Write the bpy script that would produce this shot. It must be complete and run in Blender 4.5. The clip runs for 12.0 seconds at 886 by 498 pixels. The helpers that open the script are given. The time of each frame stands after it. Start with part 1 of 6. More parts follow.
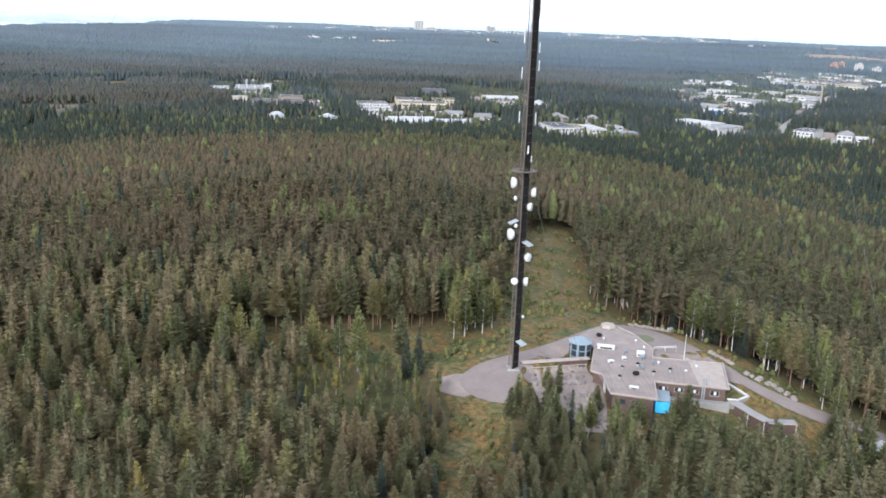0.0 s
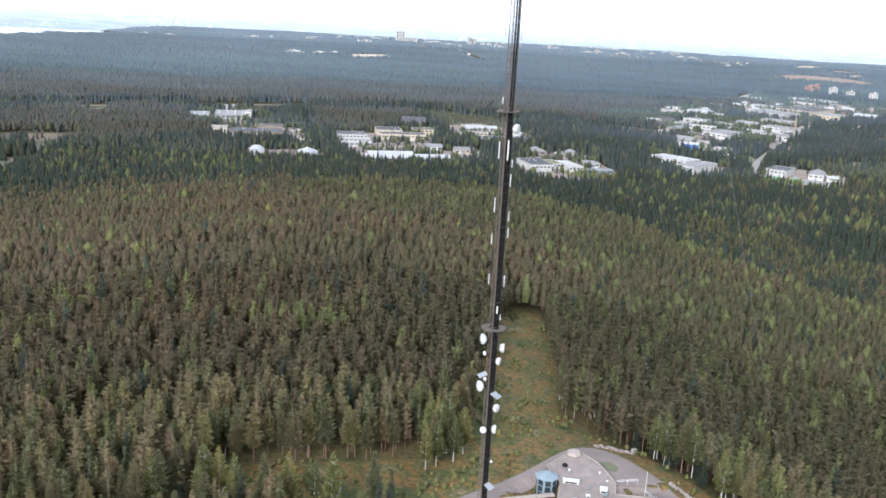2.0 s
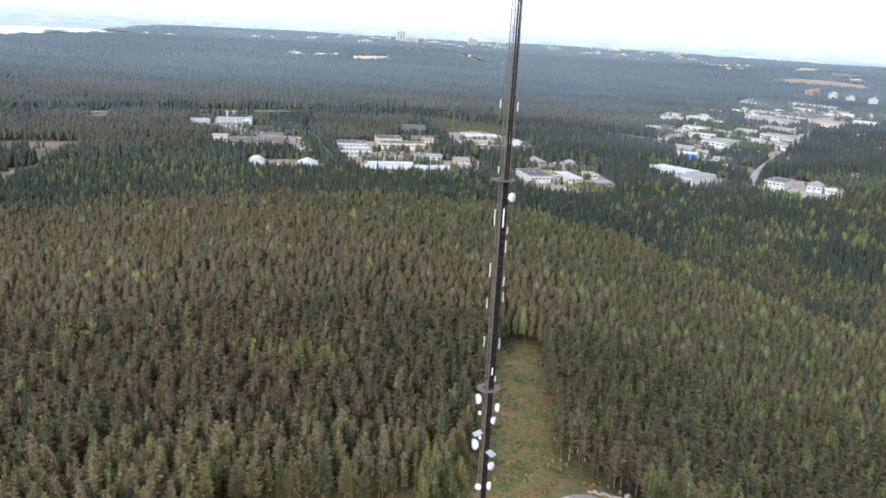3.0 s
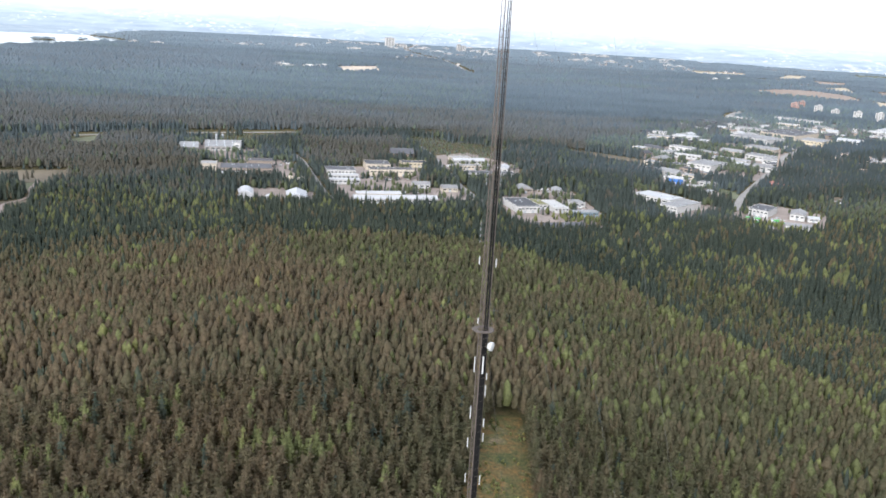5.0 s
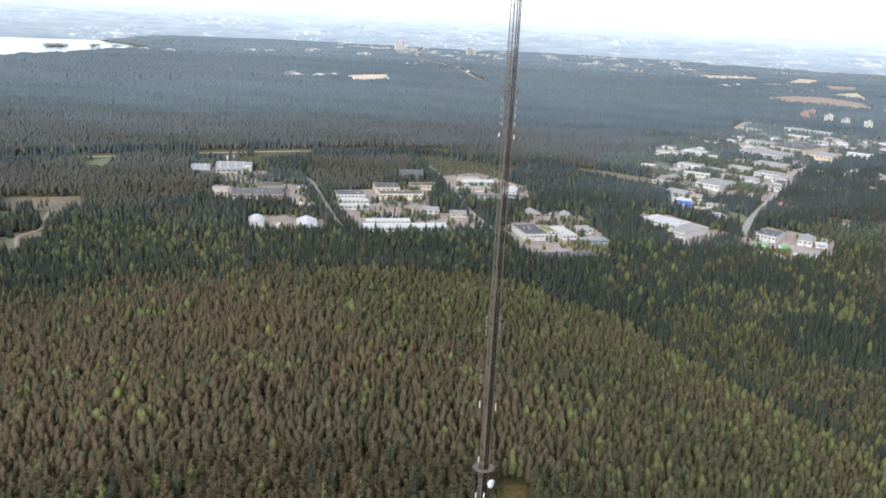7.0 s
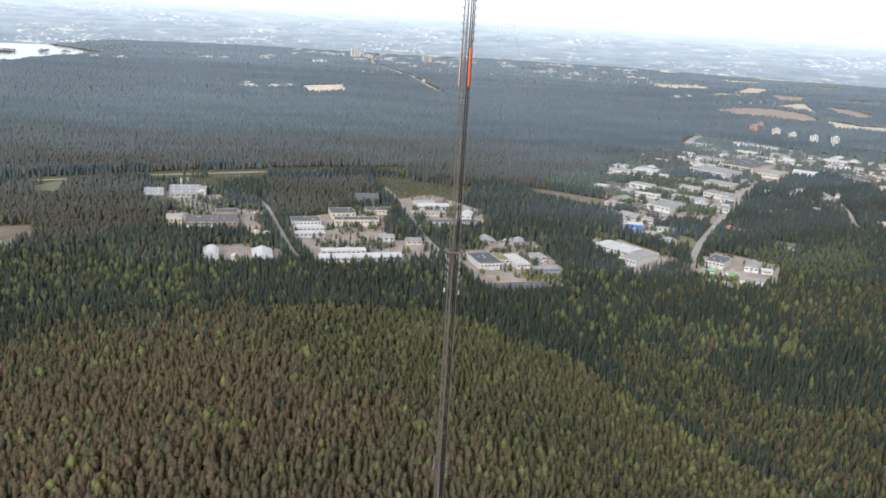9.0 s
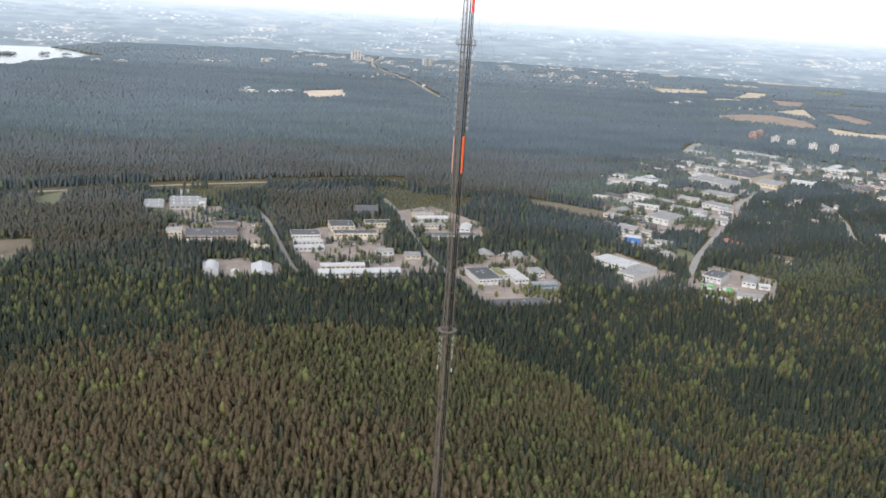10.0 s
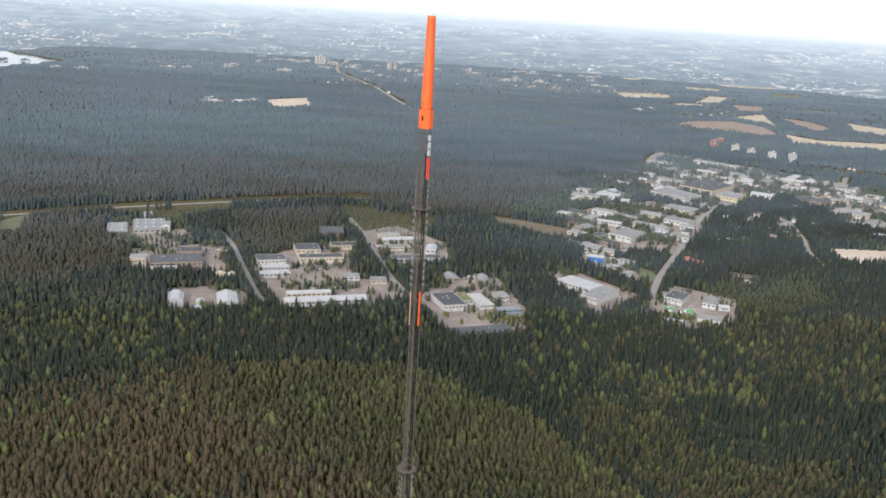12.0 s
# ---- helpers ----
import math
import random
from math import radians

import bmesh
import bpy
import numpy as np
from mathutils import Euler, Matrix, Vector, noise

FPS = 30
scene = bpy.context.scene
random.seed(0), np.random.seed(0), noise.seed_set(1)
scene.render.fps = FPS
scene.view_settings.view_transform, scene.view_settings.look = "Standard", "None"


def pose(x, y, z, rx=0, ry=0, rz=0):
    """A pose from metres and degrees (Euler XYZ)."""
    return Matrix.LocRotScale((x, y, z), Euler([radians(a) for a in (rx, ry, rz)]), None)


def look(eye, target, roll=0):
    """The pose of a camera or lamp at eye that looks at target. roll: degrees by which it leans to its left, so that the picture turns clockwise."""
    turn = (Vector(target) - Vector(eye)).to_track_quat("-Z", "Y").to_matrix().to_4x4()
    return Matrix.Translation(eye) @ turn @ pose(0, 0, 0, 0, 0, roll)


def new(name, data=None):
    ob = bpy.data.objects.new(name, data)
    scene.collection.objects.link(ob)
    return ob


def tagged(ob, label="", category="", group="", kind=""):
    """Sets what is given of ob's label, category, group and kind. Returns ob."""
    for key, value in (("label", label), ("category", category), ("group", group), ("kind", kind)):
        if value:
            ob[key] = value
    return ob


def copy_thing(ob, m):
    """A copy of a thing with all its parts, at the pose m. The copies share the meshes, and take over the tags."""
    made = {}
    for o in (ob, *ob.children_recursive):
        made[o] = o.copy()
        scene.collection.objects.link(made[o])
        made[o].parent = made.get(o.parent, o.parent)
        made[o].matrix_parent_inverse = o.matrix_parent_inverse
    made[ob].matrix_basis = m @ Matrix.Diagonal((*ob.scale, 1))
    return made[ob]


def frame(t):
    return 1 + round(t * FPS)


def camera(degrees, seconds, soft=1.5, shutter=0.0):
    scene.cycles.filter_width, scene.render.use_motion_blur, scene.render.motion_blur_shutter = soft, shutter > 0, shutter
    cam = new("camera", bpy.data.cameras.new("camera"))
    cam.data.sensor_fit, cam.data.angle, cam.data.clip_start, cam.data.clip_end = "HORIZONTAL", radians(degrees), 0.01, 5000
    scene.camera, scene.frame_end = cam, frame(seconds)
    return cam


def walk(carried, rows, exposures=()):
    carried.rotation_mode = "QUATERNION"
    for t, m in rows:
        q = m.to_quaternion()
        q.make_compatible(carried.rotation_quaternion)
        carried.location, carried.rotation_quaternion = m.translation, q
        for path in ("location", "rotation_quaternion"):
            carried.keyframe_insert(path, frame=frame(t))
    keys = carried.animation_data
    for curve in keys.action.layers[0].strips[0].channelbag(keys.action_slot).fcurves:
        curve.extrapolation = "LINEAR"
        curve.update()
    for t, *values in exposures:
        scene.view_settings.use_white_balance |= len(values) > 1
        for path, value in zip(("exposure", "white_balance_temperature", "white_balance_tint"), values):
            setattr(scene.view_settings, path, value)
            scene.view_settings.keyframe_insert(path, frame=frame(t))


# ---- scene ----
cam = camera(53.2, 12.0, soft=1.75)
PATH = [
    (0, (0.076, -0.028, 83.953), (0.103, 1.905, 83.440), 2.1),
    (0.5, (0.038, 0.075, 93.038), (0.086, 2.008, 92.525), 2.2),
    (1, (0.138, 0.062, 102.906), (0.190, 1.996, 102.397), 2.5),
    (1.5, (0.200, 0.213, 112.226), (0.261, 2.147, 111.719), 2.9),
    (2, (0.244, 0.311, 122.118), (0.317, 2.245, 121.613), 3.0),
    (2.5, (0.304, 0.448, 130.363), (0.378, 2.382, 129.859), 3.2),
    (2.7, (0.267, 0.481, 133.657), (0.336, 2.414, 133.149), 3.2),
    (4.3, (0.158, 0.786, 163.339), (0.274, 2.715, 162.824), 3.6),
    (4.5, (0.134, 0.833, 167.131), (0.249, 2.763, 166.619), 3.6),
    (5, (0.128, 1.007, 176.542), (0.225, 2.937, 176.028), 3.3),
    (5.5, (0.175, 1.231, 185.835), (0.255, 3.162, 185.322), 3.3),
    (6, (0.142, 1.291, 195.731), (0.195, 3.222, 195.214), 2.5),
    (6.5, (0.225, 1.691, 205.086), (0.273, 3.622, 204.568), 2.6),
    (7, (0.370, 1.720, 214.988), (0.443, 3.648, 214.464), 3.0),
    (7.5, (0.510, 1.923, 224.166), (0.622, 3.850, 223.641), 3.2),
    (9.5, (1.139, 2.778, 262.840), (1.311, 4.701, 262.319), 3.5),
    (10, (1.364, 3.090, 272.808), (1.533, 5.013, 272.285), 3.6),
    (10.5, (1.402, 3.401, 282.036), (1.562, 5.325, 281.514), 3.5),
    (11, (1.589, 3.780, 291.931), (1.789, 5.700, 291.410), 3.6),
    (11.5, (1.582, 3.905, 301.081), (1.824, 5.820, 300.556), 3.7),
    (12, (1.641, 4.302, 310.922), (1.884, 6.216, 310.395), 3.6),
]
# the clip's own exposure sinks a little as more sky comes into view
walk(cam, [(t, look(eye, target, roll)) for t, eye, target, roll in PATH],
     [(0, 1.22, 5680, 10), (4.5, 1.24, 5850, 10), (7.5, 1.07, 6020, 10), (9.5, 0.94, 6130, 10), (12, 0.78, 6150, 10)])

# ---- sky and light: a bright overcast day with thin cloud ----
world = bpy.data.worlds.new("overcast_sky")
scene.world = world
world.use_nodes = True
wn, wl = world.node_tree.nodes, world.node_tree.links
wn.clear()


def node(tree, kind, **values):
    n = tree.nodes.new(kind)
    for key, value in values.items():
        if key in n.inputs:
            n.inputs[key].default_value = value
    return n


def ramp(tree, stops, mode="LINEAR"):
    n = tree.nodes.new("ShaderNodeValToRGB")
    n.color_ramp.interpolation = mode
    els = n.color_ramp.elements
    while len(els) < len(stops):
        els.new(0.5)
    for e, (p, c) in zip(els, stops):
        e.position, e.color = p, (*c, 1)
    return n


def mix_rgb(tree, fac, a, b, blend="MIX"):
    n = tree.nodes.new("ShaderNodeMix")
    n.data_type, n.blend_type = "RGBA", blend
    for sock, v in ((n.inputs[0], fac), (n.inputs[6], a), (n.inputs[7], b)):
        if isinstance(v, bpy.types.NodeSocket):
            tree.links.new(v, sock)
        elif isinstance(v, (int, float)):
            sock.default_value = v
        else:
            sock.default_value = (*v, 1)
    return n.outputs[2]


SUN_HIGH, SUN_TURN = radians(24), radians(205)
wt = world.node_tree
sky = wn.new("ShaderNodeTexSky")
sky.sky_type, sky.sun_disc, sky.sun_elevation, sky.sun_rotation = "NISHITA", False, SUN_HIGH, SUN_TURN
dimmed = wn.new("ShaderNodeVectorMath")
dimmed.operation = "SCALE"
dimmed.inputs["Scale"].default_value = 0.10
wl.new(sky.outputs[0], dimmed.inputs[0])
coord = wn.new("ShaderNodeTexCoord")
split = wn.new("ShaderNodeSeparateXYZ")
wl.new(coord.outputs["Generated"], split.inputs[0])
cloud = node(wt, "ShaderNodeTexNoise", Scale=3.0, Detail=5.0, Roughness=0.55)
wl.new(coord.outputs["Generated"], cloud.inputs["Vector"])
clouds = ramp(wt, [(0.3, (0.92, 0.96, 1.03)), (0.7, (1.18, 1.19, 1.2))])
wl.new(cloud.outputs[0], clouds.inputs[0])
above = mix_rgb(wt, 0.85, dimmed.outputs[0], clouds.outputs[0])
# far country painted under the horizon: woods and pale open land, haze in the colours, fixed in place
def plain_noise(squash, scale, detail, stops):
    """Patches that lie on the far plain, drawn out sideways as distance does."""
    m = wn.new("ShaderNodeMapping")
    m.inputs["Scale"].default_value = (1, 1, squash)
    wl.new(coord.outputs["Generated"], m.inputs[0])
    n = node(wt, "ShaderNodeTexNoise", Scale=scale, Detail=detail, Roughness=0.62)
    wl.new(m.outputs[0], n.inputs["Vector"])
    r = ramp(wt, stops)
    wl.new(n.outputs[0], r.inputs[0])
    return r.outputs[0]


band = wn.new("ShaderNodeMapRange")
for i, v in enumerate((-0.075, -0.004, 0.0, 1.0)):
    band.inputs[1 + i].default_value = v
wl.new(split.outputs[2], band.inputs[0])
# painted haze: the land pales towards the horizon
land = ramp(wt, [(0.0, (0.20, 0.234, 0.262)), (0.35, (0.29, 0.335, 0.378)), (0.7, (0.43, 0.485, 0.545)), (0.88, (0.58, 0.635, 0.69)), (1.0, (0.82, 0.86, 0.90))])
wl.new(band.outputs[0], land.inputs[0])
clear = wn.new("ShaderNodeMapRange")
for i, v in enumerate((-0.005, -0.022, 0.0, 1.0)):
    clear.inputs[1 + i].default_value = v
wl.new(split.outputs[2], clear.inputs[0])
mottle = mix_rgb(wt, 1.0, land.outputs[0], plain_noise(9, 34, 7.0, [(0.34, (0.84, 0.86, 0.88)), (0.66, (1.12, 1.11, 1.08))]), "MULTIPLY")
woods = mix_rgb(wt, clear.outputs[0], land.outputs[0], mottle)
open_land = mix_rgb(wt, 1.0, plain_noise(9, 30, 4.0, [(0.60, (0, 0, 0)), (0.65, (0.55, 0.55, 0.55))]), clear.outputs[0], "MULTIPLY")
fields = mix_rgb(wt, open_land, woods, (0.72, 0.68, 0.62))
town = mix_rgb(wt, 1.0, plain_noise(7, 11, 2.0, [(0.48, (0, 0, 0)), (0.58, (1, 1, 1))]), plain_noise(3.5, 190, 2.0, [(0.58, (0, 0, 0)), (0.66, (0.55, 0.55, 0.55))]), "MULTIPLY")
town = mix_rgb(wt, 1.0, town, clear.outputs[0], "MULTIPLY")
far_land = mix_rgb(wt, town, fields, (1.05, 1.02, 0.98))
edge = wn.new("ShaderNodeMapRange")
for i, v in enumerate((-0.002, 0.012, 0.0, 1.0)):
    edge.inputs[1 + i].default_value = v
wl.new(split.outputs[2], edge.inputs[0])
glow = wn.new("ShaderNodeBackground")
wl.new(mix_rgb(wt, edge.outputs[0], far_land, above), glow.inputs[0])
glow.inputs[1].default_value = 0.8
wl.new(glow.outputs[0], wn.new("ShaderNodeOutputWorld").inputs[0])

sun = new("sun", bpy.data.lights.new("sun", "SUN"))
sun.data.energy, sun.data.angle, sun.data.color = 3.2, radians(24), (1.0, 0.94, 0.85)
sun.matrix_world = look((0, 0, 900), Vector((0, 0, 900)) - Vector((math.sin(SUN_TURN) * math.cos(SUN_HIGH), math.cos(SUN_TURN) * math.cos(SUN_HIGH), math.sin(SUN_HIGH))))

# ---- materials ----


def material(name, low, high, scale=1.0, rough=0.8, spec=0.3, metal=0.0, bump=0.2, fine=8.0, vary=0.0, attribute="", space="Object"):
    """Two colours blended by noise at two scales, with fine relief; vary: change from object to object; attribute: change from plant to plant."""
    m = bpy.data.materials.new(name)
    m.use_nodes = True
    t = m.node_tree
    b = t.nodes["Principled BSDF"]
    b.inputs["Roughness"].default_value, b.inputs["Metallic"].default_value = rough, metal
    b.inputs["Specular IOR Level"].default_value = spec
    where = t.nodes.new("ShaderNodeTexCoord").outputs[space]
    big = node(t, "ShaderNodeTexNoise", Scale=scale, Detail=4.0)
    small = node(t, "ShaderNodeTexNoise", Scale=scale * fine, Detail=3.0)
    for n in (big, small):
        t.links.new(where, n.inputs["Vector"])
    total = mix_rgb(t, 0.45, big.outputs[1], small.outputs[1])
    bw = t.nodes.new("ShaderNodeRGBToBW")
    t.links.new(total, bw.inputs[0])
    r = ramp(t, [(0.33, low), (0.67, high)])
    t.links.new(bw.outputs[0], r.inputs[0])
    colour = r.outputs[0]
    if attribute or vary:
        if attribute:
            a = t.nodes.new("ShaderNodeAttribute")
            a.attribute_name = attribute
            chance = a.outputs["Fac"]
        else:
            chance = t.nodes.new("ShaderNodeObjectInfo").outputs["Random"]
        tone = ramp(t, [(0.0, (1 - vary,) * 3), (1.0, (1 + vary,) * 3)])
        t.links.new(chance, tone.inputs[0])
        colour = mix_rgb(t, 1.0, colour, tone.outputs[0], "MULTIPLY")
    t.links.new(colour, b.inputs["Base Color"])
    if bump:
        bp = node(t, "ShaderNodeBump", Strength=bump, Distance=0.05)
        t.links.new(small.outputs[0], bp.inputs["Height"])
        t.links.new(bp.outputs[0], b.inputs["Normal"])
    return m


def foliage(name, stops, rough=0.7, spec=0.25, through_leaf=0.55, uneven=0.3):
    """Leaf colour from plant to plant, and far off the painted haze, by the mesh's tint, broken up by small noise, with
    some light passing through.
    """
    m = bpy.data.materials.new(name)
    m.use_nodes = True
    t = m.node_tree
    b = t.nodes["Principled BSDF"]
    b.inputs["Roughness"].default_value, b.inputs["Specular IOR Level"].default_value = rough, spec
    a = t.nodes.new("ShaderNodeAttribute")
    a.attribute_name = "tint"
    r = ramp(t, stops)
    t.links.new(a.outputs["Fac"], r.inputs[0])
    n = node(t, "ShaderNodeTexNoise", Scale=0.8, Detail=3.0)
    t.links.new(t.nodes.new("ShaderNodeTexCoord").outputs["Object"], n.inputs["Vector"])
    spread = ramp(t, [(0.3, (1 - uneven,) * 3), (0.7, (1 + uneven,) * 3)])
    t.links.new(n.outputs[0], spread.inputs[0])
    c = mix_rgb(t, 1.0, r.outputs[0], spread.outputs[0], "MULTIPLY")
    t.links.new(c, b.inputs["Base Color"])
    thin = t.nodes.new("ShaderNodeBsdfTranslucent")
    t.links.new(mix_rgb(t, 1.0, c, (2.2, 2.2, 1.9), "MULTIPLY"), thin.inputs[0])
    mix = t.nodes.new("ShaderNodeMixShader")
    mix.inputs[0].default_value = through_leaf
    t.links.new(b.outputs[0], mix.inputs[1])
    t.links.new(thin.outputs[0], mix.inputs[2])
    t.links.new(mix.outputs[0], t.nodes["Material Output"].inputs[0])
    return m


M_GROUND = bpy.data.materials.new("forest_heath")
M_GROUND.use_nodes = True
gt = M_GROUND.node_tree
gb = gt.nodes["Principled BSDF"]
gb.inputs["Roughness"].default_value, gb.inputs["Specular IOR Level"].default_value = 0.85, 0.15
gw = gt.nodes.new("ShaderNodeTexCoord").outputs["Object"]
g1 = node(gt, "ShaderNodeTexNoise", Scale=0.045, Detail=6.0, Roughness=0.65)
g2 = node(gt, "ShaderNodeTexNoise", Scale=0.55, Detail=5.0, Roughness=0.7)
for n in (g1, g2):
    gt.links.new(gw, n.inputs["Vector"])
gr1 = ramp(gt, [(0.32, (0.050, 0.054, 0.025)), (0.45, (0.068, 0.062, 0.030)), (0.56, (0.082, 0.064, 0.033)), (0.70, (0.072, 0.070, 0.032))])
gt.links.new(g1.outputs[0], gr1.inputs[0])
gr2 = ramp(gt, [(0.3, (0.45, 0.5, 0.45)), (0.62, (1.25, 1.2, 1.1))])
gt.links.new(g2.outputs[0], gr2.inputs[0])
gt.links.new(mix_rgb(gt, 1.0, gr1.outputs[0], gr2.outputs[0], "MULTIPLY"), gb.inputs["Base Color"])
gbump = node(gt, "ShaderNodeBump", Strength=0.7, Distance=0.4)
gt.links.new(g2.outputs[0], gbump.inputs["Height"])
gt.links.new(gbump.outputs[0], gb.inputs["Normal"])

M_PINE = foliage("pine_needles", [(0.0, (0.074, 0.074, 0.042)), (0.3, (0.096, 0.086, 0.052)), (0.6, (0.112, 0.090, 0.058)), (0.85, (0.124, 0.094, 0.060)), (1.0, (0.122, 0.110, 0.055))], 0.75, 0.12)
# pine needles again, lightened: light missing in near crowns goes into the colour
M_PINE_LIGHTENED = foliage("lightened_pine_needles", [(0.0, (0.098, 0.106, 0.056)), (0.35, (0.138, 0.128, 0.076)), (0.75, (0.182, 0.145, 0.094)), (1.0, (0.180, 0.168, 0.082))], 0.75, 0.12)
M_SPRUCE = foliage("spruce_needles", [(0.0, (0.042, 0.053, 0.043)), (0.5, (0.057, 0.068, 0.053)), (0.85, (0.073, 0.082, 0.055)), (1.0, (0.088, 0.097, 0.057))], 0.75, 0.12)
M_BIRCH = foliage("birch_leaves", [(0.0, (0.090, 0.098, 0.044)), (0.5, (0.122, 0.130, 0.055)), (0.85, (0.152, 0.150, 0.060)), (1.0, (0.185, 0.148, 0.056))], 0.7, 0.12, 0.45)
# haze painted into the leaf colour: paler and bluer as the tint rises
M_HAZED_WOOD = foliage("hazed_canopy", [(0.0, (0.057, 0.069, 0.060)), (0.25, (0.096, 0.117, 0.134)), (0.5, (0.140, 0.170, 0.203)), (1.0, (0.212, 0.252, 0.302))], 0.75, 0.12, 0.55, 0.12)
M_HAZED_PINE = foliage("hazed_pines", [(0.0, (0.092, 0.084, 0.066)), (0.25, (0.128, 0.134, 0.138)), (0.5, (0.154, 0.174, 0.200)), (1.0, (0.202, 0.240, 0.290))], 0.75, 0.12, 0.55, 0.12)
M_HAZED_BIRCH = foliage("hazed_birches", [(0.0, (0.092, 0.102, 0.060)), (0.25, (0.122, 0.146, 0.126)), (0.5, (0.160, 0.196, 0.206)), (1.0, (0.208, 0.254, 0.294))], 0.75, 0.12, 0.55, 0.12)
M_BARK_PINE = material("pine_bark", (0.085, 0.058, 0.045), (0.17, 0.10, 0.068), 2.0, 0.9, 0.2)
M_BARK_BIRCH = material("birch_bark", (0.16, 0.15, 0.135), (0.46, 0.44, 0.41), 2.0, 0.7, 0.3)
M_HEATH = bpy.data.materials.new("heath_clearing")
M_HEATH.use_nodes = True
ht = M_HEATH.node_tree
hb = ht.nodes["Principled BSDF"]
hb.inputs["Roughness"].default_value, hb.inputs["Specular IOR Level"].default_value = 0.85, 0.2
hw = ht.nodes.new("ShaderNodeTexCoord").outputs["Object"]
h1 = node(ht, "ShaderNodeTexNoise", Scale=0.055, Detail=8.0, Roughness=0.7)
h2 = node(ht, "ShaderNodeTexNoise", Scale=0.7, Detail=6.0, Roughness=0.75)
for n in (h1, h2):
    ht.links.new(hw, n.inputs["Vector"])
hr1 = ramp(ht, [(0.33, (0.040, 0.056, 0.022)), (0.42, (0.078, 0.080, 0.030)), (0.475, (0.105, 0.086, 0.038)), (0.525, (0.155, 0.094, 0.036)), (0.56, (0.078, 0.082, 0.030)), (0.66, (0.17, 0.130, 0.085))])
ht.links.new(h1.outputs[0], hr1.inputs[0])
hr2 = ramp(ht, [(0.36, (0.3, 0.38, 0.34)), (0.62, (1.3, 1.2, 1.1))])
ht.links.new(h2.outputs[0], hr2.inputs[0])
ht.links.new(mix_rgb(ht, 1.0, hr1.outputs[0], hr2.outputs[0], "MULTIPLY"), hb.inputs["Base Color"])
hbump = node(ht, "ShaderNodeBump", Strength=0.8, Distance=0.5)
ht.links.new(h2.outputs[0], hbump.inputs["Height"])
ht.links.new(hbump.outputs[0], hb.inputs["Normal"])
M_GRAVEL = material("gravel", (0.125, 0.101, 0.093), (0.200, 0.164, 0.150), 0.15, 0.9, 0.25, fine=14, bump=0.4)
M_YARD = material("gravel_yard", (0.115, 0.096, 0.084), (0.265, 0.215, 0.188), 0.03, 0.85, 0.3, fine=5)
M_ROCKY = material("bare_rock_and_gravel", (0.13, 0.105, 0.093), (0.27, 0.218, 0.195), 0.25, 0.9, 0.2, fine=9, bump=0.5)
M_ASPHALT = material("worn_asphalt", (0.14, 0.13, 0.125), (0.24, 0.225, 0.21), 0.08, 0.8, 0.35, fine=9)
M_FIELD = material("stubble_field", (0.25, 0.208, 0.152), (0.36, 0.305, 0.23), 0.01, 0.85, 0.3, fine=6)
M_SAND = material("pale_sand", (0.30, 0.245, 0.195), (0.45, 0.375, 0.30), 0.02, 0.9, 0.2, fine=6)
M_MEADOW = material("meadow", (0.072, 0.080, 0.046), (0.118, 0.120, 0.070), 0.02, 0.85, 0.3, fine=6)
M_PLOUGHED = material("ploughed_field", (0.150, 0.118, 0.098), (0.235, 0.188, 0.155), 0.02, 0.9, 0.2, fine=6)
M_CLEARCUT = material("cleared_ground", (0.090, 0.074, 0.054), (0.142, 0.118, 0.084), 0.03, 0.9, 0.2, fine=6)
M_WATER = material("lake_water", (0.02, 0.03, 0.035), (0.025, 0.035, 0.04), 0.05, 0.12, 0.2, bump=0.0)
M_STEEL = material("galvanised_steel", (0.058, 0.047, 0.040), (0.112, 0.092, 0.078), 1.5, 0.7, 0.25)
M_CABLE = material("black_cables", (0.006, 0.006, 0.006), (0.014, 0.013, 0.013), 3.0, 0.8, 0.12)
M_GUY = material("guy_wire_steel", (0.035, 0.035, 0.037), (0.06, 0.06, 0.062), 1.0, 0.5, 0.5, 0.3)
M_ORANGE = material("orange_paint", (0.55, 0.075, 0.012), (0.68, 0.11, 0.02), 0.35, 0.45, 0.4, fine=10, bump=0.05)
M_PINK = material("faded_orange_paint", (0.36, 0.19, 0.14), (0.46, 0.26, 0.2), 0.5, 0.5, 0.3, bump=0.05)
M_RED = material("red_panel", (0.62, 0.03, 0.015), (0.72, 0.05, 0.02), 0.5, 0.4, 0.4, bump=0.05)
M_WHITE = material("white_paint", (0.36, 0.36, 0.356), (0.49, 0.49, 0.483), 0.4, 0.45, 0.4, bump=0.05)
M_GREY_PAINT = material("grey_paint", (0.17, 0.18, 0.19), (0.26, 0.27, 0.28), 0.4, 0.5, 0.4, bump=0.05)
M_ROOF_FELT = material("pinkish_roof_felt", (0.125, 0.103, 0.094), (0.255, 0.21, 0.192), 0.28, 0.85, 0.25, fine=10)
M_BROWN_WALL = material("brown_boards", (0.055, 0.035, 0.03), (0.10, 0.065, 0.055), 0.8, 0.7, 0.3)
M_CONCRETE = material("concrete", (0.16, 0.152, 0.143), (0.27, 0.256, 0.24), 0.6, 0.85, 0.25)
M_GLASS = material("dark_glass", (0.015, 0.02, 0.025), (0.03, 0.038, 0.045), 0.4, 0.08, 0.6, bump=0.0)
M_PALE_BLUE = material("pale_blue_panels", (0.115, 0.15, 0.175), (0.18, 0.22, 0.25), 0.5, 0.45, 0.4, bump=0.05)
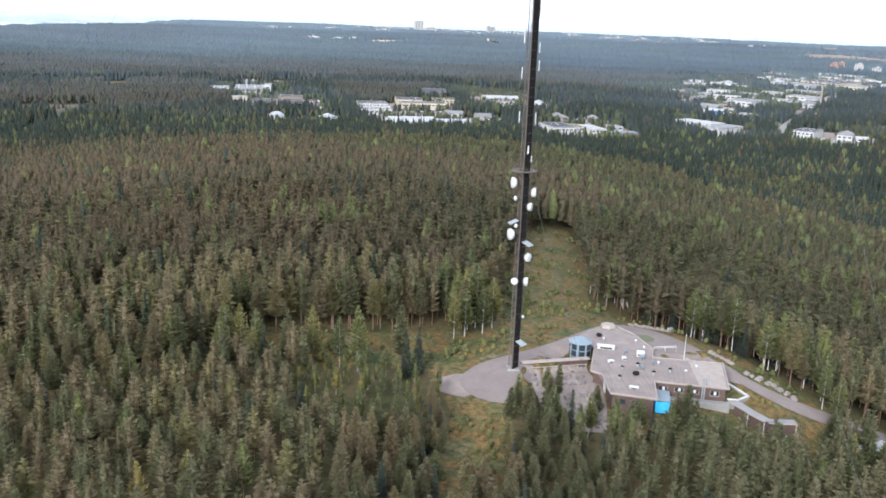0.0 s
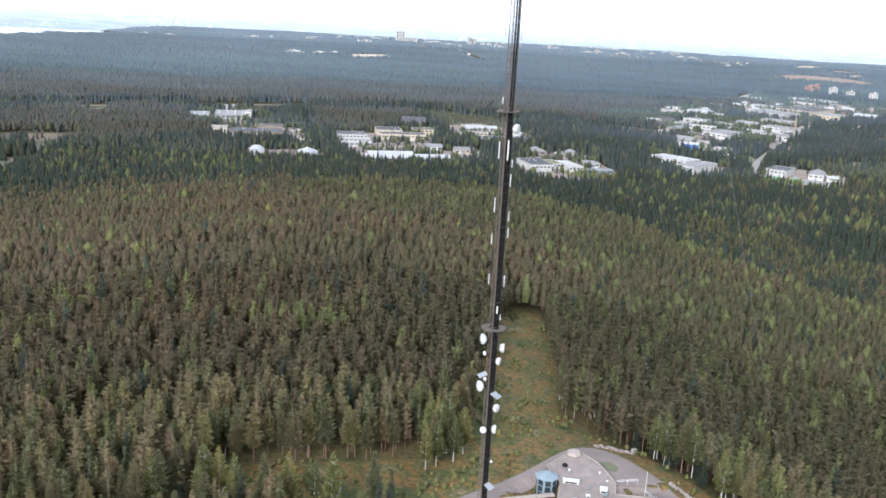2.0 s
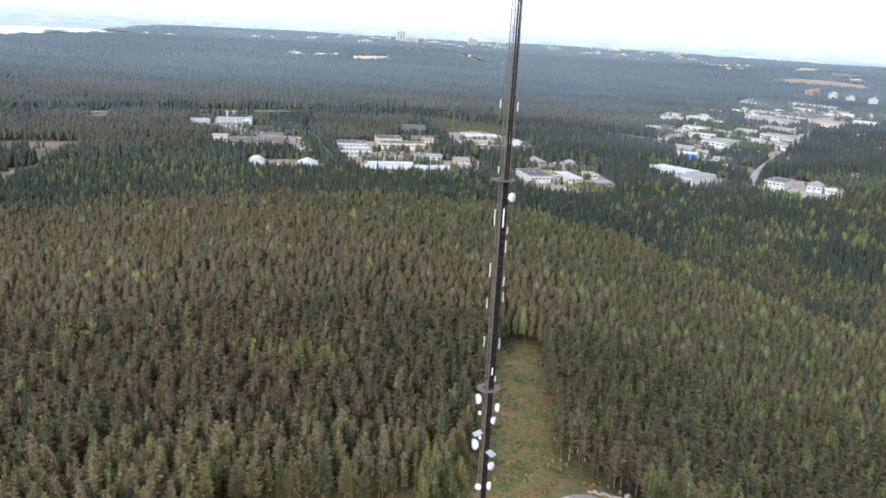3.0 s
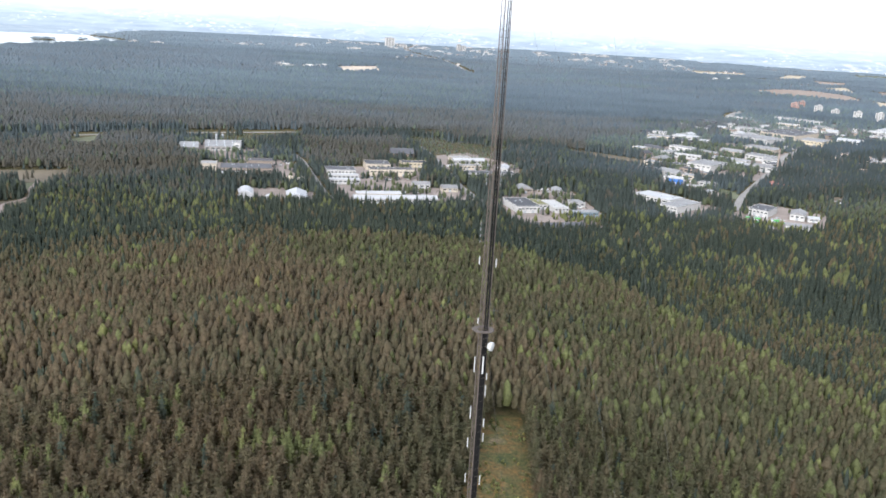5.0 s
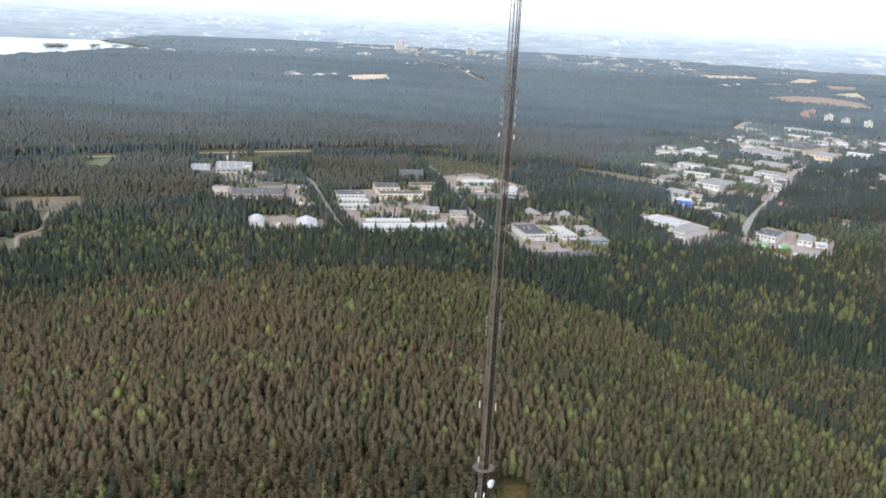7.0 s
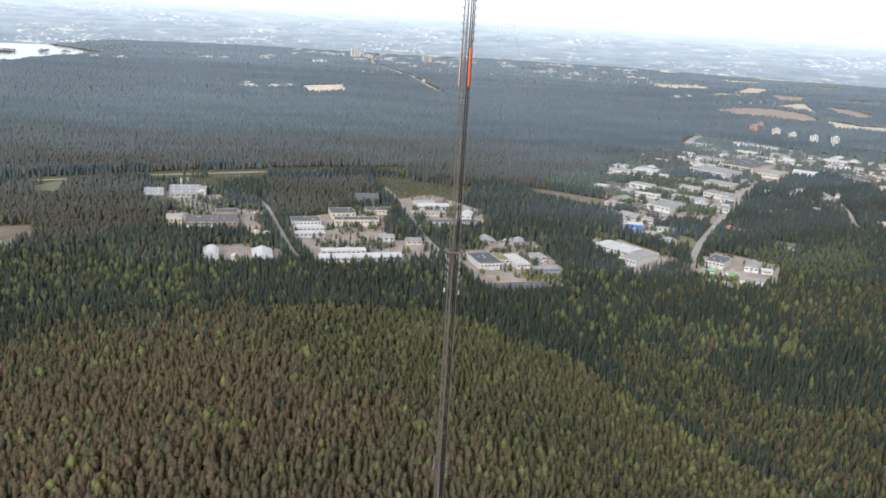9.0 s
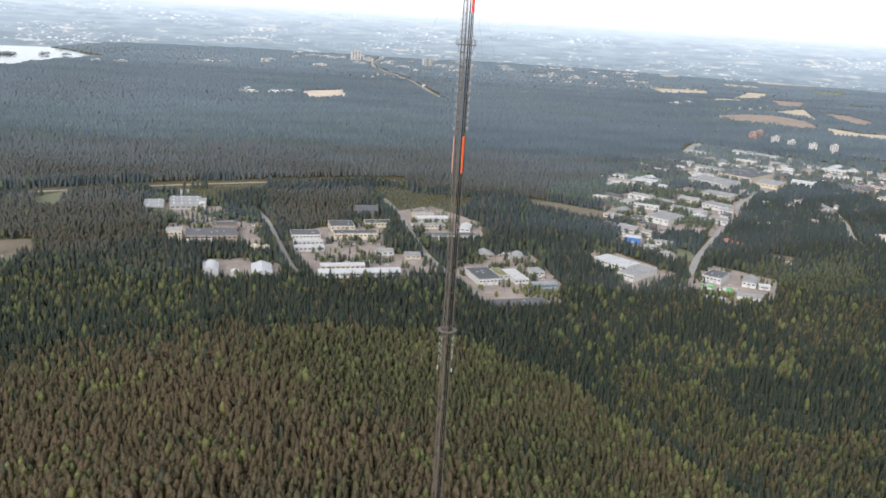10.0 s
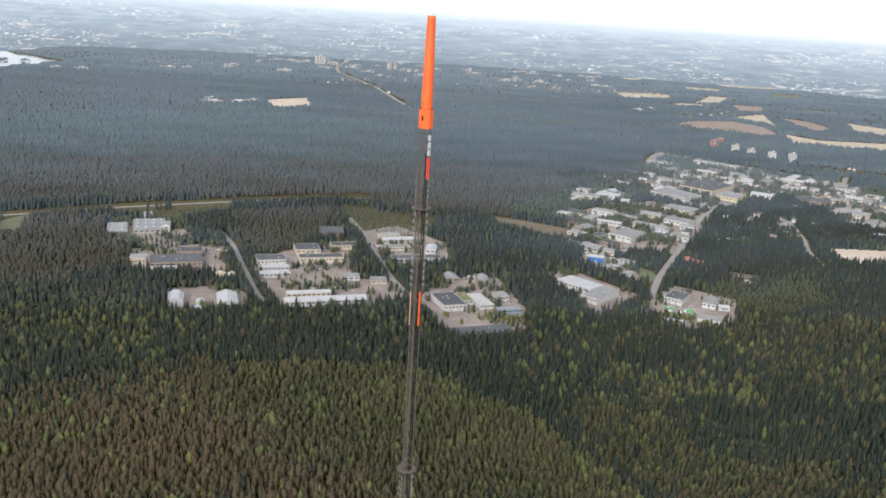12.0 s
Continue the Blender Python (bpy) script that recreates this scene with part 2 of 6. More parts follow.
M_BLUE = material("blue_tarpaulin", (0.03, 0.24, 0.50), (0.06, 0.36, 0.66), 0.8, 0.5, 0.4)
M_STONE = material("granite_boulders", (0.115, 0.094, 0.085), (0.235, 0.200, 0.182), 0.9, 0.85, 0.25, vary=0.15)
M_TIMBER = material("weathered_boards", (0.20, 0.166, 0.146), (0.31, 0.265, 0.235), 0.8, 0.8, 0.25)
M_DARK_ROOF = material("dark_grey_roof", (0.050, 0.050, 0.055), (0.085, 0.085, 0.092), 0.06, 0.8, 0.15, fine=9, vary=0.15)
M_GREY_ROOF = material("grey_metal_roof", (0.13, 0.127, 0.127), (0.23, 0.226, 0.226), 0.06, 0.65, 0.2, fine=9, vary=0.15)
M_WHITE_ROOF = material("white_metal_roof", (0.22, 0.22, 0.223), (0.335, 0.335, 0.34), 0.06, 0.5, 0.4, fine=9)
M_RED_ROOF = material("red_tile_roof", (0.20, 0.085, 0.065), (0.30, 0.13, 0.10), 0.2, 0.75, 0.3, vary=0.2)
M_BRICK = material("faded_red_brick", (0.20, 0.125, 0.105), (0.28, 0.18, 0.155), 0.2, 0.8, 0.25)
M_GREEN_ROOF = material("moss_green_roof", (0.09, 0.09, 0.04), (0.15, 0.14, 0.06), 0.1, 0.9, 0.2)
M_WALL_WHITE = material("white_wall", (0.265, 0.258, 0.25), (0.375, 0.366, 0.355), 0.1, 0.7, 0.3, fine=8, vary=0.1)
M_WALL_BEIGE = material("beige_wall", (0.27, 0.235, 0.19), (0.37, 0.325, 0.268), 0.1, 0.75, 0.3, fine=8, vary=0.12)
M_WALL_YELLOW = material("yellow_wall", (0.30, 0.256, 0.185), (0.38, 0.328, 0.242), 0.1, 0.75, 0.3)
M_WALL_BROWN = material("brown_wall", (0.135, 0.108, 0.090), (0.205, 0.168, 0.140), 0.1, 0.75, 0.3, vary=0.2)
M_WALL_BLUE = material("blue_wall", (0.022, 0.075, 0.23), (0.035, 0.11, 0.30), 0.1, 0.6, 0.4)
M_GREEN_STUFF = material("green_machine_paint", (0.05, 0.22, 0.05), (0.10, 0.36, 0.09), 0.4, 0.6, 0.35)

# ---- the lie of the land ----
PLAIN_Y = [-5000, 510, 723, 997, 1223, 1397, 1634, 2128, 2719, 3645, 4586, 5200]
SHORE_AZ = [-45, -30, -25, -21.2, -19.6, -17.6, -16.4, -9]
LAKE_Z = -30.0
PLAIN_Z = [-51, -50.5, -50, -47, -39.5, -36, -28, -26, -2, 0, 2, 2]


def smooth(v):
    v = np.clip(v, 0, 1)
    return v * v * (3 - 2 * v)


def ground_z(x, y):
    """Height of the ground: a wooded hill above a plain that rises slowly, with a lake basin far off."""
    x, y = np.asarray(x, float), np.asarray(y, float)
    z = sum(np.interp(y + o, PLAIN_Y, PLAIN_Z) for o in (-90, -45, 0, 45, 90)) / 5
    sx, sy = np.where(x < -20, 350.0, 202.0), np.where(y < 300, 420.0, 410.0)
    z = z + 51 * np.exp(-((x + 20) / sx) ** 2 - ((y - 300) / sy) ** 2)
    z = z - 9 * np.exp(-((x - 390) / 120) ** 2 - ((y - 660) / 110) ** 2)
    r, az = np.hypot(x, y), np.degrees(np.arctan2(x, y))
    wave = 8 * np.sin(x / 310 + 1.3) * np.sin(y / 270) + 5 * np.sin(x / 130) * np.sin(y / 170 + x / 400)
    z = z + wave * smooth((r - 1900) / 900) * (1 - 0.6 * smooth((r - 3000) / 600))
    near_shore = np.interp(az, SHORE_AZ, [3000, 3200, 3480, 3780, 4040, 4220, 4420, 6000])
    far_shore = np.interp(az, SHORE_AZ, [7500, 7000, 6300, 5500, 5000, 4650, 4420, 2800])
    off = np.minimum(r - near_shore, far_shore - r) + 26 * np.sin(az * 4.1) + 14 * np.sin(az * 9.7 + r / 90)
    bank = smooth((off + 650) / 650)
    z = z * (1 - bank) + (LAKE_Z - 0.03 * np.clip(off, -650, 250)) * bank
    for island_az, island_r, wide in ((-19.5, 4400, 0.35), (-18.3, 4370, 0.28), (-21.6, 4330, 0.9)):
        z = z + 12 * np.exp(-((az - island_az) / wide) ** 4 - ((r - island_r) / 45) ** 4) * (off > 60)
    # the levelled top round the mast and the station
    top = -0.8 - 2.2 * smooth((209.0 + 0.25 * (x - 24) - y) / 3) * smooth((x - 23) / 4) * smooth((78 - x) / 4) - 1.7 * smooth((203 - y) / 18) * smooth((x - 22) / 10) - 2.6 * smooth((x - 68) / 40) - 2.4 * np.exp(-(((x - 38) / 7) ** 2 + ((y - 216.5) / 5) ** 2) ** 2)
    w = np.exp(-(((x - 45) / np.where(x > 45, 68.0, 46.0)) ** 2 + ((y - 214) / 42) ** 2) ** 2)
    return z * (1 - w) + top * w


def gz(x, y):
    return float(ground_z(x, y))


def mesh_object(name, verts, faces, mats, parent=None, label=""):
    me = bpy.data.meshes.new(name)
    me.from_pydata([tuple(v) for v in verts], [], [tuple(f) for f in faces])
    for m in mats if isinstance(mats, (list, tuple)) else [mats]:
        me.materials.append(m)
    ob = new(name, me)
    if parent:
        ob.parent = parent
    if label:
        ob["label"] = label
    return ob


def part(name, bm, mat, parent=None, label="", smoothed=False):
    me = bpy.data.meshes.new(name)
    bm.to_mesh(me)
    bm.free()
    me.materials.append(mat)
    if smoothed:
        me.polygons.foreach_set("use_smooth", [True] * len(me.polygons))
    ob = new(name, me)
    if parent:
        ob.parent = parent
    if label:
        ob["label"] = label
    return ob


def box(bm, cx, cy, cz, sx, sy, sz, turn=0.0, bevel=0.0):
    made = bmesh.ops.create_cube(bm, size=1.0, matrix=Matrix.Translation((cx, cy, cz)) @ Matrix.Rotation(turn, 4, "Z") @ Matrix.Diagonal((sx, sy, sz, 1)))
    if bevel:
        edges = list({e for v in made["verts"] for e in v.link_edges})
        bmesh.ops.bevel(bm, geom=edges, offset=bevel, segments=1, affect="EDGES")
    return bm


def one_box(*a, **k):
    return box(bmesh.new(), *a, **k)


def rod(bm, a, b, radius, sides=6, end=None, caps=True):
    a, b = Vector(a), Vector(b)
    d = b - a
    bmesh.ops.create_cone(bm, cap_ends=caps, segments=sides, radius1=radius, radius2=radius if end is None else end, depth=d.length,
                          matrix=Matrix.Translation((a + b) / 2) @ d.to_track_quat("Z", "Y").to_matrix().to_4x4())
    return bm


# one sheet of ground, finer near the hill and inside the valley that opens ahead
angles = np.concatenate([np.linspace(-38, 46, 211), np.linspace(49, 318, 90)])
rings = np.concatenate([[0.0], np.geomspace(30, 110, 8), np.arange(115, 300, 2.2), np.geomspace(304, 4940, 150)])
ring_v, ang_v = np.meshgrid(rings, np.radians(angles), indexing="ij")
gx, gy = ring_v * np.sin(ang_v), ring_v * np.cos(ang_v)
gzz = ground_z(gx, gy)
na = len(angles)
gfaces = [(i * na + j, i * na + (j + 1) % na, (i + 1) * na + (j + 1) % na, (i + 1) * na + j) for i in range(len(rings) - 1) for j in range(na)]
ground = mesh_object("ground", np.stack([gx, gy, gzz], -1).reshape(-1, 3), gfaces, M_GROUND)
ground.data.polygons.foreach_set("use_smooth", [True] * len(ground.data.polygons))
tagged(ground, "heath and mossy forest floor of a wooded hill and plain", "ground", kind="structure")


def inside(poly, x, y):
    """Which of the points lie inside the polygon."""
    hit = np.zeros(np.shape(x), bool)
    for (x0, y0), (x1, y1) in zip(poly, poly[1:] + poly[:1]):
        cross = (y0 > y) != (y1 > y)
        hit ^= cross & (x < (x1 - x0) * (y - y0) / (y1 - y0 + 1e-9) + x0)
    return hit


BARE = []      # polygons where no tree grows
YARDS = []     # yards, where few do


def draped(name, poly, mat, lift, label, category, step=25.0, bare=None):
    """A patch of land laid over the ground."""
    wavy = []
    for i, (p, q) in enumerate(zip(poly, poly[1:] + poly[:1])):
        n = max(1, int(math.dist(p, q) / step))
        for k in range(n):
            f = k / n
            s = 0.0 if k == 0 else step * 0.16
            wavy.append((p[0] + (q[0] - p[0]) * f + random.uniform(-s, s), p[1] + (q[1] - p[1]) * f + random.uniform(-s, s)))
    bm = bmesh.new()
    face = bm.faces.new([bm.verts.new((px, py, 0)) for px, py in wavy])
    bmesh.ops.triangulate(bm, faces=[face])
    for _ in range(7):
        long = [e for e in bm.edges if e.calc_length() > step]
        if not long:
            break
        bmesh.ops.subdivide_edges(bm, edges=long, cuts=1)
        bmesh.ops.triangulate(bm, faces=[f for f in bm.faces if len(f.verts) > 3])
    for v in bm.verts:
        v.co.z = gz(v.co.x, v.co.y) + lift
    bmesh.ops.recalc_face_normals(bm, faces=bm.faces)
    if sum(f.normal.z for f in bm.faces) < 0:
        bmesh.ops.reverse_faces(bm, faces=bm.faces)
    ob = part(name, bm, mat)
    (BARE if bare is None else bare).append(poly)
    return tagged(ob, label, category, kind="structure")


def ribbon(name, line, width, mat, lift, label, category="road", step=6.0, margin=2.0):
    pts = []
    for p, q in zip(line, line[1:]):
        n = max(2, int(math.dist(p, q) / step))
        pts += [(p[0] + (q[0] - p[0]) * k / n, p[1] + (q[1] - p[1]) * k / n) for k in range(n)]
    pts.append(line[-1])
    for _ in range(3):
        pts = [pts[0]] + [tuple((a[i] + 2 * b[i] + c[i]) / 4 for i in (0, 1)) for a, b, c in zip(pts, pts[1:], pts[2:])] + [pts[-1]]
    verts, left, right = [], [], []
    for i, p in enumerate(pts):
        a, b = pts[max(i - 1, 0)], pts[min(i + 1, len(pts) - 1)]
        d = Vector((b[0] - a[0], b[1] - a[1])).normalized()
        for s in (-1, -0.33, 0.33, 1):
            px, py = p[0] - d.y * s * width / 2, p[1] + d.x * s * width / 2
            verts.append((px, py, gz(px, py) + lift))
        left.append((p[0] - d.y * (width / 2 + margin), p[1] + d.x * (width / 2 + margin)))
        right.append((p[0] + d.y * (width / 2 + margin), p[1] - d.x * (width / 2 + margin)))
    faces = [(4 * i + k + 1, 4 * i + k, 4 * i + 4 + k, 4 * i + 5 + k) for i in range(len(pts) - 1) for k in range(3)]
    BARE.append(left + right[::-1])
    return tagged(mesh_object(name, verts, faces, mat), label, category, kind="structure")


# the top of the hill
CLEARING = [(-100, 190), (-74, 195), (-50, 210), (-52, 226), (-30, 227), (-9, 229), (5, 232), (15, 232), (21, 251), (24, 274), (31, 323), (42, 371), (48, 388), (62, 390),
             (59, 327), (53, 277), (60, 266), (68, 258), (80, 236), (88, 219), (96, 209), (104, 204), (102, 196), (94, 190), (90, 183), (86, 179), (72, 181), (50, 180), (38, 182), (28, 184), (19, 184), (17, 168), (16, 150), (2, 150),
             (5, 169), (6, 183), (2, 202), (-16, 207), (-46, 204), (-70, 192), (-100, 184)]
draped("heath_clearing", CLEARING, M_HEATH, 0.05, "clearing with orange-brown heather and green grass", "heath", 3.0)
BARE.append([(54, 193), (53, 183), (60, 178), (86, 177), (92, 184), (90, 190), (76, 196)])
draped("gravel_turning_circle", [(10.5, 199), (14, 205.5), (20, 210), (27, 211.5), (27, 206), (26, 199), (24, 191.5), (17, 189), (11.5, 193)], M_GRAVEL, 0.16, "pale pinkish gravel turning place round the mast foot", "gravel yard", 4.0)
draped("gravel_pad", [(1, 199), (7, 203), (12, 203), (13, 194), (9, 191), (3, 194)], M_ROCKY, 0.12, "reddish bare rock and gravel beside the turning place", "gravel", 3.0)
ribbon("road", [(21, 190.5), (16, 190), (11.2, 194), (9.8, 200), (15, 207.5), (24, 213), (32, 219), (41, 227.5), (50, 238), (56, 243.5), (61, 242.5), (66, 233), (71.5, 223), (75.2, 212.5), (79.5, 204), (85, 200), (92, 198.5), (104, 199.5), (118, 203), (140, 208)],
       5.4, M_GRAVEL, 0.22, "narrow pale gravel service road looping round the station", step=3.0)
draped("forecourt", [(57, 241), (61, 243), (66, 233), (72, 222), (76, 211), (71, 212), (66, 212), (59, 214), (60, 221), (58, 230), (54, 237)], M_GRAVEL, 0.18, "worn gravel forecourt behind the station", "forecourt", 3.5)
draped("lawn_island", [(58, 233), (61.5, 233.5), (63, 230), (61.5, 227.5), (59.5, 228)], M_MEADOW, 0.30, "small grass island in the forecourt", "grass", 2.0)
draped("gravel_slope", [(25, 208.0), (41, 212), (43, 201), (42.5, 190), (40, 181), (31, 181), (27, 189), (26, 199)], M_ROCKY, 0.14, "bare stony slope below the terrace wall", "gravel", 3.0)

# yards, roads and open land of the plain
for poly in (
    [(-319, 1270), (-340, 1378), (-231, 1383), (-196, 1239), (-230, 1237)], [(-261, 1133), (-279, 1231), (-157, 1271), (-141, 1140)],
    [(-189, 988), (-203, 1071), (-148, 1083), (-106, 1064), (-103, 1009)],
    [(-113, 1167), (-72, 1237), (25, 1304), (23, 1130), (82, 1113), (94, 1059), (42, 1022), (-58, 1006), (-93, 1099)],
    [(43, 1355), (99, 1396), (171, 1305), (165, 1205), (79, 1183)], [(106, 1047), (123, 1104), (221, 1171), (240, 1028), (226, 960), (134, 916)],
    [(286, 1175), (336, 1193), (407, 1091), (321, 1004)], [(386, 1038), (470, 1130), (537, 1078), (489, 985), (418, 971)],
    [(359, 1235), (406, 1313), (440, 1140), (401, 1148)], [(380, 1392), (423, 1525), (610, 1638), (697, 1541), (534, 1280), (411, 1298)],
    [(434, 1612), (537, 1784), (591, 1683), (555, 1608)], [(591, 1683), (705, 1911), (992, 2039), (888, 1679), (692, 1581)],
    [(701, 1980), (841, 2264), (1167, 1934), (1196, 1781), (971, 1420), (937, 1568), (915, 1709)],
):
    draped("gravel_yard", poly, M_YARD if poly[0][1] < 1400 else M_ASPHALT, 0.45, "pale sandy gravel and asphalt yard of an industrial area", "yard", 22.0, YARDS)
ribbon("road", [(-171, 1327), (-148, 1273), (-121, 1167), (-93, 1056), (-74, 1010)], 9, M_ASPHALT, 0.75, "worn asphalt street between industrial plots", step=12)
ribbon("road", [(24, 1432), (43, 1355), (76, 1135), (94, 1069), (130, 975)], 9, M_ASPHALT, 0.75, "worn asphalt street between industrial plots", step=12)
ribbon("road", [(420, 1081), (461, 1165), (568, 1344), (665, 1516), (786, 1670), (884, 1878)], 9.5, M_ASPHALT, 0.8, "straight asphalt road through the trees into town", step=12, margin=3)
ribbon("road", [(-600, 1339), (-506, 1379), (-357, 1448), (-185, 1509), (-24, 1559), (65, 1574)], 8, M_ASPHALT, 0.75, "pale gravel track along the wood", step=14, margin=20)
ribbon("road", [(279, 2787), (238, 2875), (110, 3526), (-2, 4009), (-16, 4339), (39, 4920)], 16, M_ASPHALT, 1.2, "distant pale road running away over the plain", step=30, margin=10)
ribbon("road", [(-435, 1060), (-427, 1012), (-411, 985), (-414, 955), (-428, 944), (-417, 916), (-396, 874), (-386, 820)], 4, M_ROCKY, 0.9, "sandy track through the open ground", step=8, margin=3)
ribbon("road", [(740, 2060), (828, 2227), (870, 2215), (910, 2162), (1025, 2081), (1131, 1973)], 9, M_ASPHALT, 0.8, "pale road along the far side of the town", step=20, margin=12)
ribbon("road", [(1060, 1720), (1124, 1837), (1230, 2002)], 11, M_ASPHALT, 0.8, "pale street climbing out of the town", step=20, margin=8)
ribbon("road", [(744, 1212), (766, 1315), (797, 1385), (833, 1515)], 8, M_ASPHALT, 0.75, "lane between houses and trees", step=12, margin=4)
for poly, paint, words in (
    ([(1207, 3826), (1436, 3816), (1379, 3581), (1144, 3541)], M_FIELD, "distant pale stubble field"),
    ([(1390, 3404), (1625, 3800), (1693, 3748), (1538, 3477)], M_FIELD, "distant pale stubble field"),
    ([(1028, 2699), (1152, 2760), (1300, 2830), (1370, 2760), (1340, 2560), (1273, 2520), (1200, 2591), (1105, 2633)], M_PLOUGHED, "distant pinkish brown ploughed field"),
    ([(1330, 2930), (1400, 3010), (1550, 3122), (1490, 2944), (1450, 2800), (1410, 2760)], M_FIELD, "distant pale stubble field"),
    ([(1362, 2614), (1436, 2510), (1700, 2520), (1760, 2371), (1448, 2374), (1307, 2432)], M_FIELD, "distant pale stubble field"),
    ([(1563, 3449), (1702, 3439), (1591, 3208), (1486, 3175)], M_PLOUGHED, "distant brown ploughed field"),
    ([(2061, 4128), (2209, 4080), (2144, 3904), (1955, 3856)], M_MEADOW, "distant green field"),
    ([(1801, 3019), (1900, 2810), (1760, 2607), (1665, 2714)], M_FIELD, "distant pale stubble field"),
    ([(1138, 2894), (1407, 3096), (1330, 2930), (1102, 2793)], M_MEADOW, "distant green field"),
    ([(1554, 3064), (1652, 2983), (1631, 2758), (1525, 2682), (1515, 2800)], M_PLOUGHED, "distant pinkish brown ploughed field"),
    ([(1520, 4690), (1600, 4700), (1560, 4480), (1420, 4500)], M_FIELD, "distant pale stubble field"),
    ([(2000, 4640), (2300, 4540), (2180, 4380), (1960, 4440)], M_FIELD, "distant pale stubble field"),
    ([(1690, 4300), (1860, 4260), (1800, 4080), (1650, 4110)], M_FIELD, "distant pale stubble field"),
    ([(-232, 2833), (-104, 2971), (-76, 2720), (-189, 2659)], M_SAND, "pale sandy yard in the forest"),
    ([(812, 1337), (930, 1331), (905, 1262), (791, 1253)], M_SAND, "pale sand pit beside the town"),
):
    draped("field", poly, paint, 1.4, words, "field", 40.0)
field_rng = random.Random(12)
for cx, cy, rx, ry in [(field_rng.uniform(700, 2400), field_rng.uniform(3300, 4500), field_rng.uniform(40, 120), field_rng.uniform(20, 55)) for _ in range(16)] + [(field_rng.uniform(-500, 700), field_rng.uniform(3400, 4600), field_rng.uniform(30, 80), field_rng.uniform(12, 30)) for _ in range(10)]:
    poly = []
    for k in range(11):
        a, r = 2 * math.pi * k / 11, field_rng.uniform(0.55, 1.2)
        poly.append((round(cx + rx * r * math.cos(a) + 0.25 * ry * math.sin(a), 1), round(cy + ry * r * math.sin(a), 1)))
    paint, words = field_rng.choice(((M_FIELD, "distant pale stubble field"), (M_PLOUGHED, "distant brown ploughed field"), (M_MEADOW, "distant green field")))
    draped("field", poly, paint, 1.4, words, "field", 45.0)
for poly in ([(-469, 1270), (-503, 1343), (-463, 1397), (-446, 1285)], [(-450, 1046), (-420, 1062), (-402, 1021), (-434, 1004)], [(-495, 1045), (-468, 1044), (-453, 1000), (-470, 988)], [(-446, 938), (-424, 930), (-394, 860), (-410, 850)],
             [(450, 1143), (463, 1189), (444, 1212), (428, 1155)], [(338, 745), (356, 748), (375, 727), (367, 708), (346, 710)], [(365, 708), (389, 707), (408, 693), (398, 676), (365, 680)]):
    draped("meadow", poly, M_MEADOW, 0.5, "open grass among the woods", "meadow", 25.0)
for poly in ([(262, 1484), (324, 1455), (400, 1403), (385, 1330), (339, 1350), (270, 1400)], [(582, 1199), (632, 1176), (580, 1138), (552, 1177)],
             [(-520, 1108), (-425, 1130), (-402, 1066), (-484, 1046)], [(-434, 950), (-405, 966), (-388, 915), (-404, 882)]):
    draped("cleared_ground", poly, M_CLEARCUT, 0.5, "brown cleared ground among the trees", "cleared ground", 20.0)

# the lake: its bed lies under this sheet, and the shore is where the ground comes up through it
lake_az = np.radians(np.linspace(-42, -14, 40))
lake_r = (2950, 3600, 4300, 4940)
lake = mesh_object("water", [(r * math.sin(a), r * math.cos(a), LAKE_Z) for r in lake_r for a in lake_az],
                   [(i * 40 + j, i * 40 + j + 1, i * 40 + 41 + j, i * 40 + 40 + j) for i in range(3) for j in range(39)], M_WATER)
tagged(lake, "calm pale lake reflecting the overcast sky", "lake", kind="structure")

# ---- the mast ----
MX, MY = 21.43, 205.57
LEGS = [(1.32 * math.cos(radians(a)), 1.32 * math.sin(radians(a))) for a in (136, 256, 16)]
MAST_TOP = 284.0


